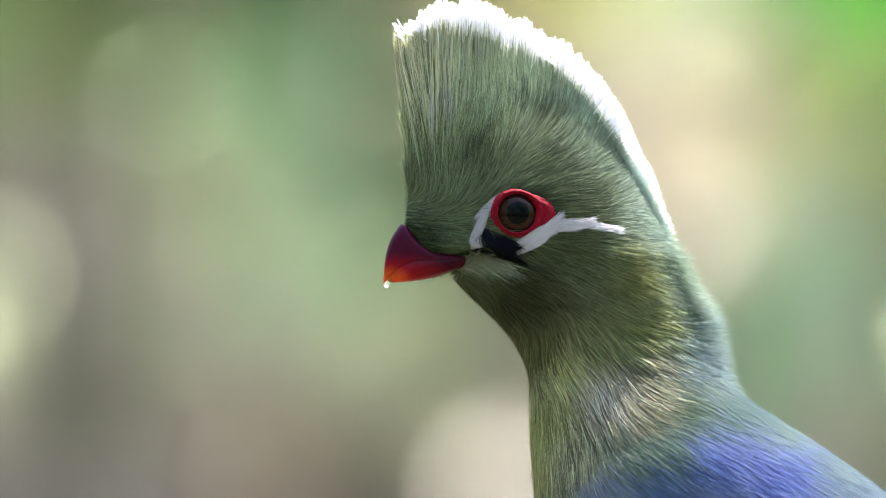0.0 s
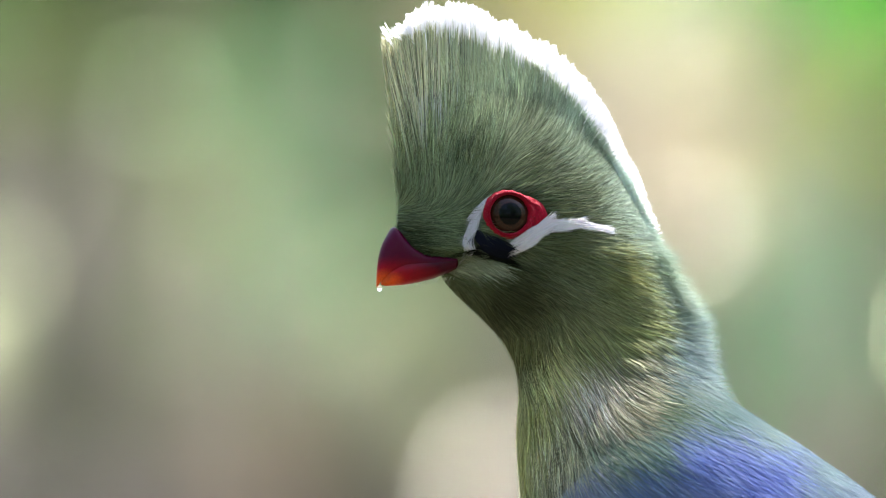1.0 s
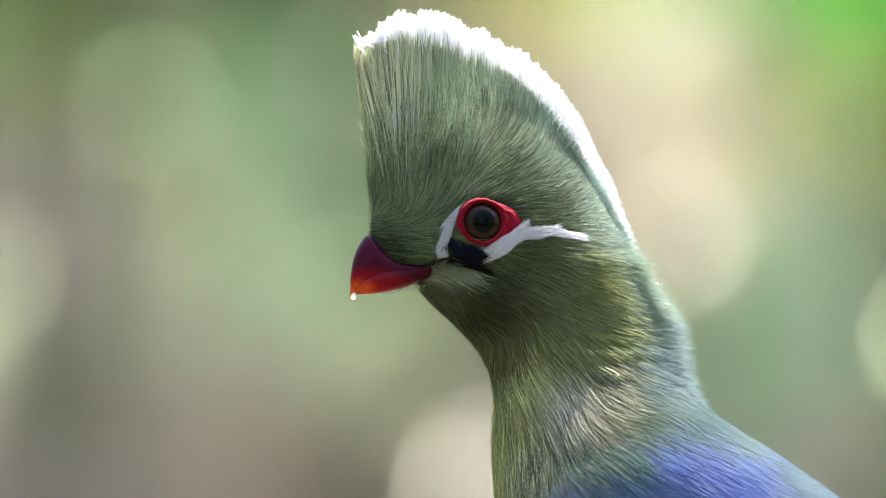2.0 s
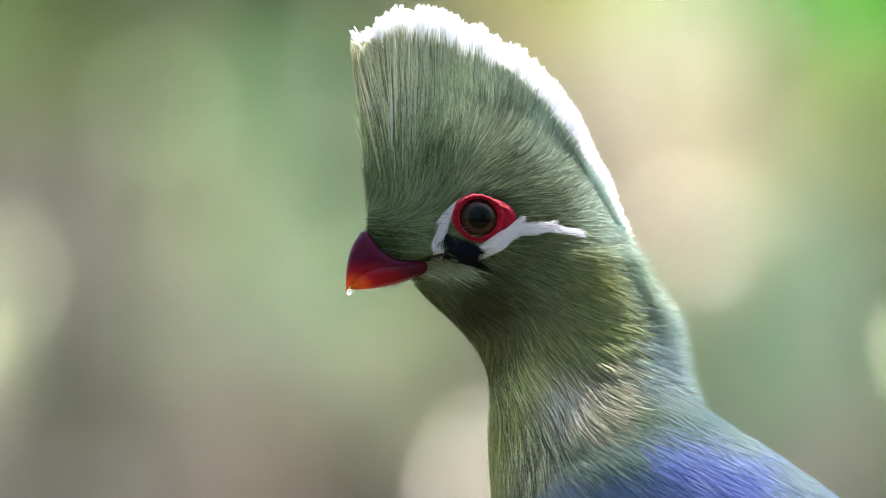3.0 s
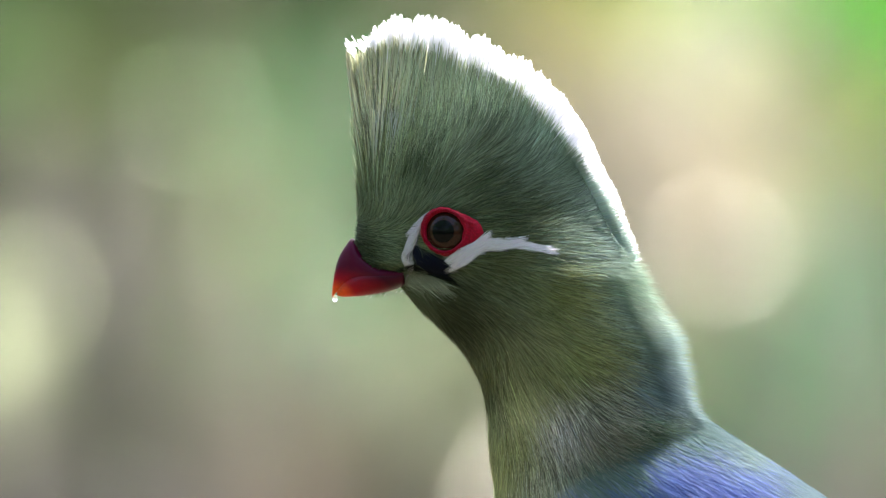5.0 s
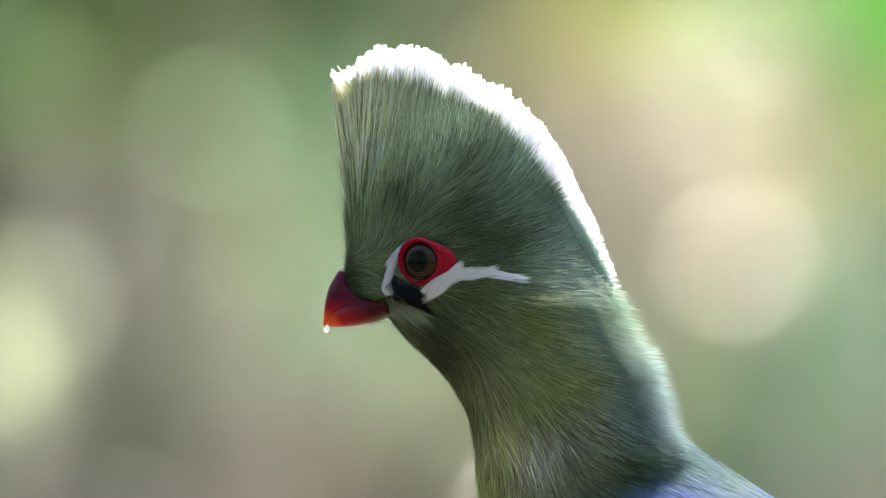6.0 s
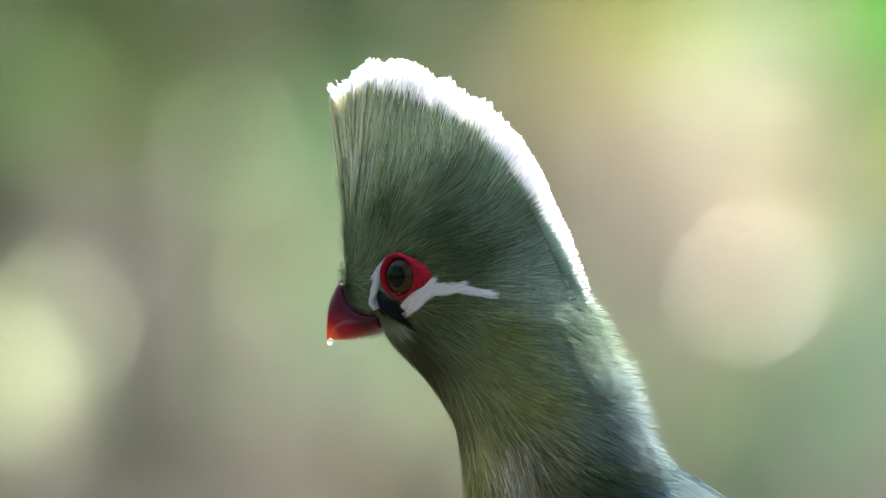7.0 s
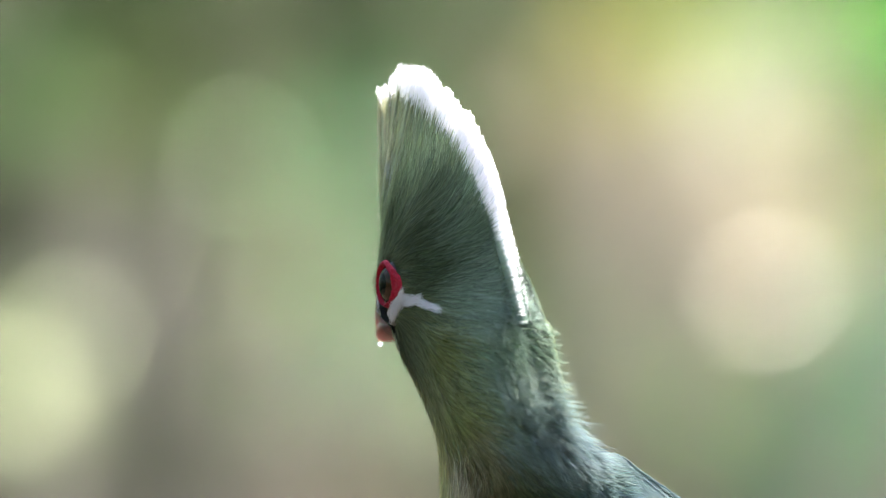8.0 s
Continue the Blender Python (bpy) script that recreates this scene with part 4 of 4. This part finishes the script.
def build_clump(kind, px, pv, rx, rv, y, cover, seed):
    """A shrub rising from the ground on thin stems, its leaves gathered about one height."""
    r = np.random.default_rng(seed)
    cx, cy, cz = far(px, pv, y)
    k = U * (y + DIST) / DIST
    shrub = tagged(new("shrub"), COMMON[kind] + " leafy shrub on thin stems in the far wood", "shrub", "shrubs of the far wood")
    shrub.location = (cx, cy, 0)
    bm = bmesh.new()
    rng = random.Random(seed)
    for i in range(4):
        ex, ey = rng.uniform(-.7, .7) * rx * k, rng.uniform(-0.3, 0.3)
        tube(bm, [(ex * 0.3, ey * 0.3, -0.03), (ex * 0.6, ey * 0.7, cz * 0.6), (ex, ey, cz + rv * k * rng.uniform(-0.2, 0.5))], [0.014, 0.01, 0.004], 7)
    part("stem", bm, BARK_FAR, shrub)
    size = 0.055
    n = int(cover * 3.0 * (rx * k) * (rv * k) * math.pi / (size * size * 0.3))
    u = r.normal(0, 0.52, (n, 3))
    pos = u * [rx * k, 0.35, rv * k] + [0, 0, cz]
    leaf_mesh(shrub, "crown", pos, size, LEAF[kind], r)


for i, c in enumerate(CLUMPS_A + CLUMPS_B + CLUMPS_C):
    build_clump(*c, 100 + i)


# gloss is tinted so the glints take their disc's colour in the view
GLOSSY = material("leaf_glossy", (0.3, 0.34, 0.11), rough=0.235, spec=0.5, scatter=0.2, grain=(20, (0.24, 0.3, 0.08), 0.5), gloss=(0.88, 1.0, 0.5))
GLOSSY_BEIGE = material("leaf_glossy_beige", (0.36, 0.27, 0.22), rough=0.235, spec=0.5, scatter=0.2, grain=(20, (0.3, 0.25, 0.15), 0.5), gloss=(1.0, 0.9, 0.74))


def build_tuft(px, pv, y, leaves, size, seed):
    """A slender sapling, its tuft of glossy leaves tilted to flash sun at the camera."""
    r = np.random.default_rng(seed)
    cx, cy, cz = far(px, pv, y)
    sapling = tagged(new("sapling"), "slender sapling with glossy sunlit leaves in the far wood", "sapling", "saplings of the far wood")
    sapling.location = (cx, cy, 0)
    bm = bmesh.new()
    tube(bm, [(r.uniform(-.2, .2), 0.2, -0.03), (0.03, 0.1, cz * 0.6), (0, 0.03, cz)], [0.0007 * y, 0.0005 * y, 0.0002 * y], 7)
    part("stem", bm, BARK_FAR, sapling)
    half = (to_sun + Vector((0, -1, 0))).normalized()  # halfway between sun and camera: the leaves are turned to fit its view
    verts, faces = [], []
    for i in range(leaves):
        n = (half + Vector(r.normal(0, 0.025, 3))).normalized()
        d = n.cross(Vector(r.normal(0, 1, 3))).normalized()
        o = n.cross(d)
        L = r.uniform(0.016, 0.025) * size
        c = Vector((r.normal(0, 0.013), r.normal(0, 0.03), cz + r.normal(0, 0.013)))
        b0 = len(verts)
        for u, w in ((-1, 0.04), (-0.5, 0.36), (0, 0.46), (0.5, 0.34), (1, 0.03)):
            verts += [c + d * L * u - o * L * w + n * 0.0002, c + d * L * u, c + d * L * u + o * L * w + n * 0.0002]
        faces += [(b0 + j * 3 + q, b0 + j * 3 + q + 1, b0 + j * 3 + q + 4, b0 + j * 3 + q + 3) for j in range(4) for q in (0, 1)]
    tagged(link("leaves", mesh_from("leaves", verts, faces), GLOSSY_BEIGE if 790 < px < 1300 else GLOSSY, sapling), kind="stuff")


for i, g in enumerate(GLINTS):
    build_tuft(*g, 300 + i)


def build_thicket():
    """The wood's edge behind: a deep bank of leaves on stems from the ground up."""
    r = np.random.default_rng(90)
    bank = tagged(new("thicket"), "deep bank of grey-green leaves closing the far wood", "thicket", kind="stuff")
    bank.location = (0, 21.5, 0)
    n = 52000
    pos = np.stack([r.uniform(-4.5, 4.5, n), r.normal(0, 0.55, n), r.uniform(0.02, 3.9, n)], 1)
    pos[:, 2] *= 1 + 0.15 * np.sin(pos[:, 0] * 2.1)
    # towards one side the wood's gloom is painted into darker leaves
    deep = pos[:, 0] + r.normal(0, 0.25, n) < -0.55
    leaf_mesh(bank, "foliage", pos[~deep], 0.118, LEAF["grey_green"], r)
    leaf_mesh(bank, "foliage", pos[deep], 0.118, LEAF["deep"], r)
    rng = random.Random(8)
    for i in range(16):
        bm = bmesh.new()
        x = rng.uniform(-4.4, 4.4)
        tube(bm, [(x, 0, -0.03), (x + rng.uniform(-.2, .2), 0.1, 1.9), (x + rng.uniform(-.4, .4), 0, 3.6)], [0.03, 0.022, 0.01], 8)
        part("stem", bm, BARK_FAR, bank)


build_thicket()


def build_ring():
    """Unseen undergrowth beside and behind the viewer, added to darken the eye's reflection."""
    r = np.random.default_rng(91)
    bank = tagged(new("undergrowth"), "unseen green undergrowth added all round the clearing", "undergrowth", kind="stuff")
    n = 44000
    ang = r.uniform(radians(112), radians(428), n)
    rad = 11 + r.normal(0, 0.9, n)
    pos = np.stack([np.cos(ang) * rad, np.sin(ang) * rad, r.uniform(0, 1, n) ** 1.3 * (7.6 + 1.6 * np.sin(ang * 9) + 1.1 * np.sin(ang * 23)) + 0.05], 1)
    leaf_mesh(bank, "foliage", pos, 0.3, LEAF["green"], r)


build_ring()
# the last two, unseen behind the camera, are added to shape the eye's reflection
for i, (x, y, h, g, kind) in enumerate([(-5, 26, 9, .16, "green"), (4.5, 27, 10, .18, "grey_green"), (0.5, 29, 11, .2, "green"), (-9, 20, 9, .16, "green"),
                                        (9, 19, 9, .16, "grey_green"), (-8, -6, 9, .16, "green"), (7, -9, 9, .16, "green"), (-1, -16, 10, .18, "grey_green"),
                                        (-3.6, -6.5, 10, .15, "green"), (4.2, -6.2, 10, .15, "green")]):
    build_tree("tree", x, y, h, g, kind, "added tall forest tree with a loose green crown", 200 + i, 2.4, 2600, 0.22, crown_base=0.3)


# ---------------------------------------------------------------- the butterfly
def build_butterfly():
    fly = tagged(new("butterfly"), "large butterfly in flight with dark wings and broad lilac margins", "butterfly")
    pale = material("wing_scales", (0.5, 0.41, 0.49), rough=0.7, scatter=0.3, spec=0.1, grain=(60, (0.42, 0.34, 0.42), 0.5))
    dark = material("dark_chitin", (0.02, 0.018, 0.025), rough=0.6, grain=(200, (0.05, 0.04, 0.05), 0.5))
    bm = bmesh.new()
    tube(bm, [(0, 0, -0.03), (0, 0, -0.02), (0, 0, 0.0), (0, 0, 0.016), (0, 0, 0.03), (0, 0, 0.038)], [0.003, 0.006, 0.008, 0.01, 0.009, 0.004], 12)
    part("thorax", bm, dark, fly)
    wings = []
    # tilt of the wing's long axis, length, greatest width, reach of the dark inner part
    for hand in (-1, 1):
        for name, tilt, L, W, share, y0 in (("fore_wing", 22, 0.14, 0.1, 0.72, 0.0), ("hind_wing", -47, 0.13, 0.175, 0.36, 0.005)):
            t, n, rows = radians(tilt), 18, 7
            pieces = {}
            for kind, u0, u1 in (("dark", 0.0, share), ("pale", share, 1.0)):
                verts = []
                for i in range(n):
                    u = u0 + (u1 - u0) * i / (n - 1)
                    w = W * (0.22 + 0.78 * math.sin(math.pi * min(u, 0.72) / 1.44)) * math.sqrt(max(0.02, 1 - max(0, u - 0.66) ** 2 / 0.118))
                    for q in range(rows):
                        z = w * (q / (rows - 1) - 0.5)
                        x = L * u + 0.006 * math.sin(q * 1.9) * u
                        verts.append(((x * math.cos(t) - z * math.sin(t)) * hand, y0 + 0.006 * math.sin(u * 3) + 0.0008 * math.cos(q * 2.1), x * math.sin(t) + z * math.cos(t)))
                faces = [(i * rows + q, i * rows + q + 1, (i + 1) * rows + q + 1, (i + 1) * rows + q) for i in range(n - 1) for q in range(rows - 1)]
                pieces[kind] = mesh_from(name, verts, faces)
            wing = link(name, pieces["dark"], dark, fly, "dark slate wing with a pale margin")
            margin = link("wing_margin", pieces["pale"], pale, wing, "broad pale lilac margin")
            for ob in (wing, margin):
                ob.modifiers.new("thick", "SOLIDIFY").thickness = 0.0003
            wings.append((wing, hand))
    return fly, wings


butterfly, butterfly_wings = build_butterfly()

# ---------------------------------------------------------------- what moves
# seconds; head: turn away from the viewer, pitch, lean (degrees), shift right and down; body: shift right and down
BIRD_A = [(0.0, -19.3, -.8, 0, 0, 0, 0, 0), (0.5, -21.5, -1.7, -1, -2, 2, -10, 2), (1.0, -22.4, -1.9, -1, -18.6, 4, -25, 5),
          (1.5, -22.7, -2, -1.2, -42, 10, -49, 11), (2.0, -22.4, -2.2, -1.2, -65.6, 18, -70, 19), (2.7, -21.5, -2, -.8, -71, 14, -76, 18),
          (3.5, -20, -1.6, -.1, -72.6, 8.5, -74, 14)]
BIRD_B = [(4.0, -14.9, -.3, .6, -75.7, 19, -69, 26), (4.75, 2, 0, 1.4, -80, 27, -64, 39), (5.5, 15.9, 0, 2.1, -85, 40, -63, 54), (6.0, 18.4, -1, 2, -107, 81, -81, 92),
          (6.5, 27.5, -1.7, 3.4, -132.7, 84, -109, 99), (7.0, 31.2, -2, 3.2, -125, 105, -113, 127)]
BIRD_C = [(7.15, 31.8, -1.9, 3.2, -125, 110, -116, 130), (7.3, 48.4, .3, 5, -114.6, 123.7, -138, 135), (7.5, 59.6, .3, 4.7, -107, 127.8, -152, 138), (8.0, 61.1, -1.1, 4.6, -120, 121, -182, 135)]


def head_turn(yaw, pitch, lean):
    return (Matrix.Rotation(radians(pitch), 4, "Y") @ Matrix.Rotation(radians(lean), 4, "X") @ Matrix.Rotation(radians(-yaw), 4, "Z"))


def motions():
    rows_head, rows_body = [], []
    rows_neck = [[] for _ in neck_pieces]
    for t, yaw, pitch, lean, hx, hv, bx, bv in BIRD_A + BIRD_B + BIRD_C:
        dx, dv = pan_at(t)
        head_m = Matrix.Translation(((hx - dx) * U, 0, (FEET_V - PIVOT[1] - (hv - dv)) * U)) @ head_turn(yaw, pitch, lean)
        body_turn = Matrix.Rotation(radians(float(np.interp(t, [4, 5.5, 6.5, 7.15, 7.3, 8], [8, 2, -8, -14, -20, -28]))), 4, "Z")
        body_m = Matrix.Translation(((BODY_ORIGIN[0] - 900 - 14 + bx - dx) * U, 0, (FEET_V - BODY_ORIGIN[1] - (bv - dv)) * U)) @ body_turn
        rows_head.append((t, head_m))
        rows_body.append((t, body_m))
        for rows, (piece, origin) in zip(rows_neck, neck_pieces):
            w = float(np.clip((origin[1] - 568) / 270, 0, 1))
            w = w * w * (3 - 2 * w)
            at_head = head_m @ Vector(((origin[0] - PIVOT[0]) * U, 0, (PIVOT[1] - origin[1]) * U))
            at_body = body_m @ Vector(((origin[0] - BODY_ORIGIN[0]) * U, 0, (BODY_ORIGIN[1] - origin[1]) * U))
            q = head_m.to_quaternion().slerp(body_m.to_quaternion(), min(1.0, 1.35 * w))
            rows.append((t, Matrix.Translation(at_head.lerp(at_body, w)) @ q.to_matrix().to_4x4()))
    walk(head, rows_head)
    walk(body, rows_body)
    for rows, (piece, origin) in zip(rows_neck, neck_pieces):
        walk(piece, rows)
    # the butterfly crosses behind the bird in half a second
    path = [(0.0, 3600, -1500, 20), (6.2, 1700, -480, 20), (6.3, 1280, -300, 15), (6.4, 900, -160, 8), (6.5, 590, -40, 0), (6.6, 230, 70, -4), (6.7, 40, 230, -20),
            (6.8, -230, 380, -25), (6.9, -560, 460, -30), (8.0, -3400, 900, -30)]
    rows = []
    for t, px, pv, lean in path:
        dx, dv = pan_at(t)
        x, y, z = far(px - dx, pv - dv, 1.9)
        rows.append((t, Matrix.Translation((x, y, z)) @ pose(0, 0, 0, -25, lean, 0)))
    walk(butterfly, rows)
    beat = [(0.0, 12), (6.2, 12), (6.3, -14), (6.4, -5), (6.5, 10), (6.6, 0), (6.7, -16), (6.8, 4), (6.9, 14), (8.0, 14)]
    for wing, hand in butterfly_wings:
        walk(wing, [(t, pose(0, 0, 0, 0, 0, hand * fold)) for t, fold in beat])


motions()
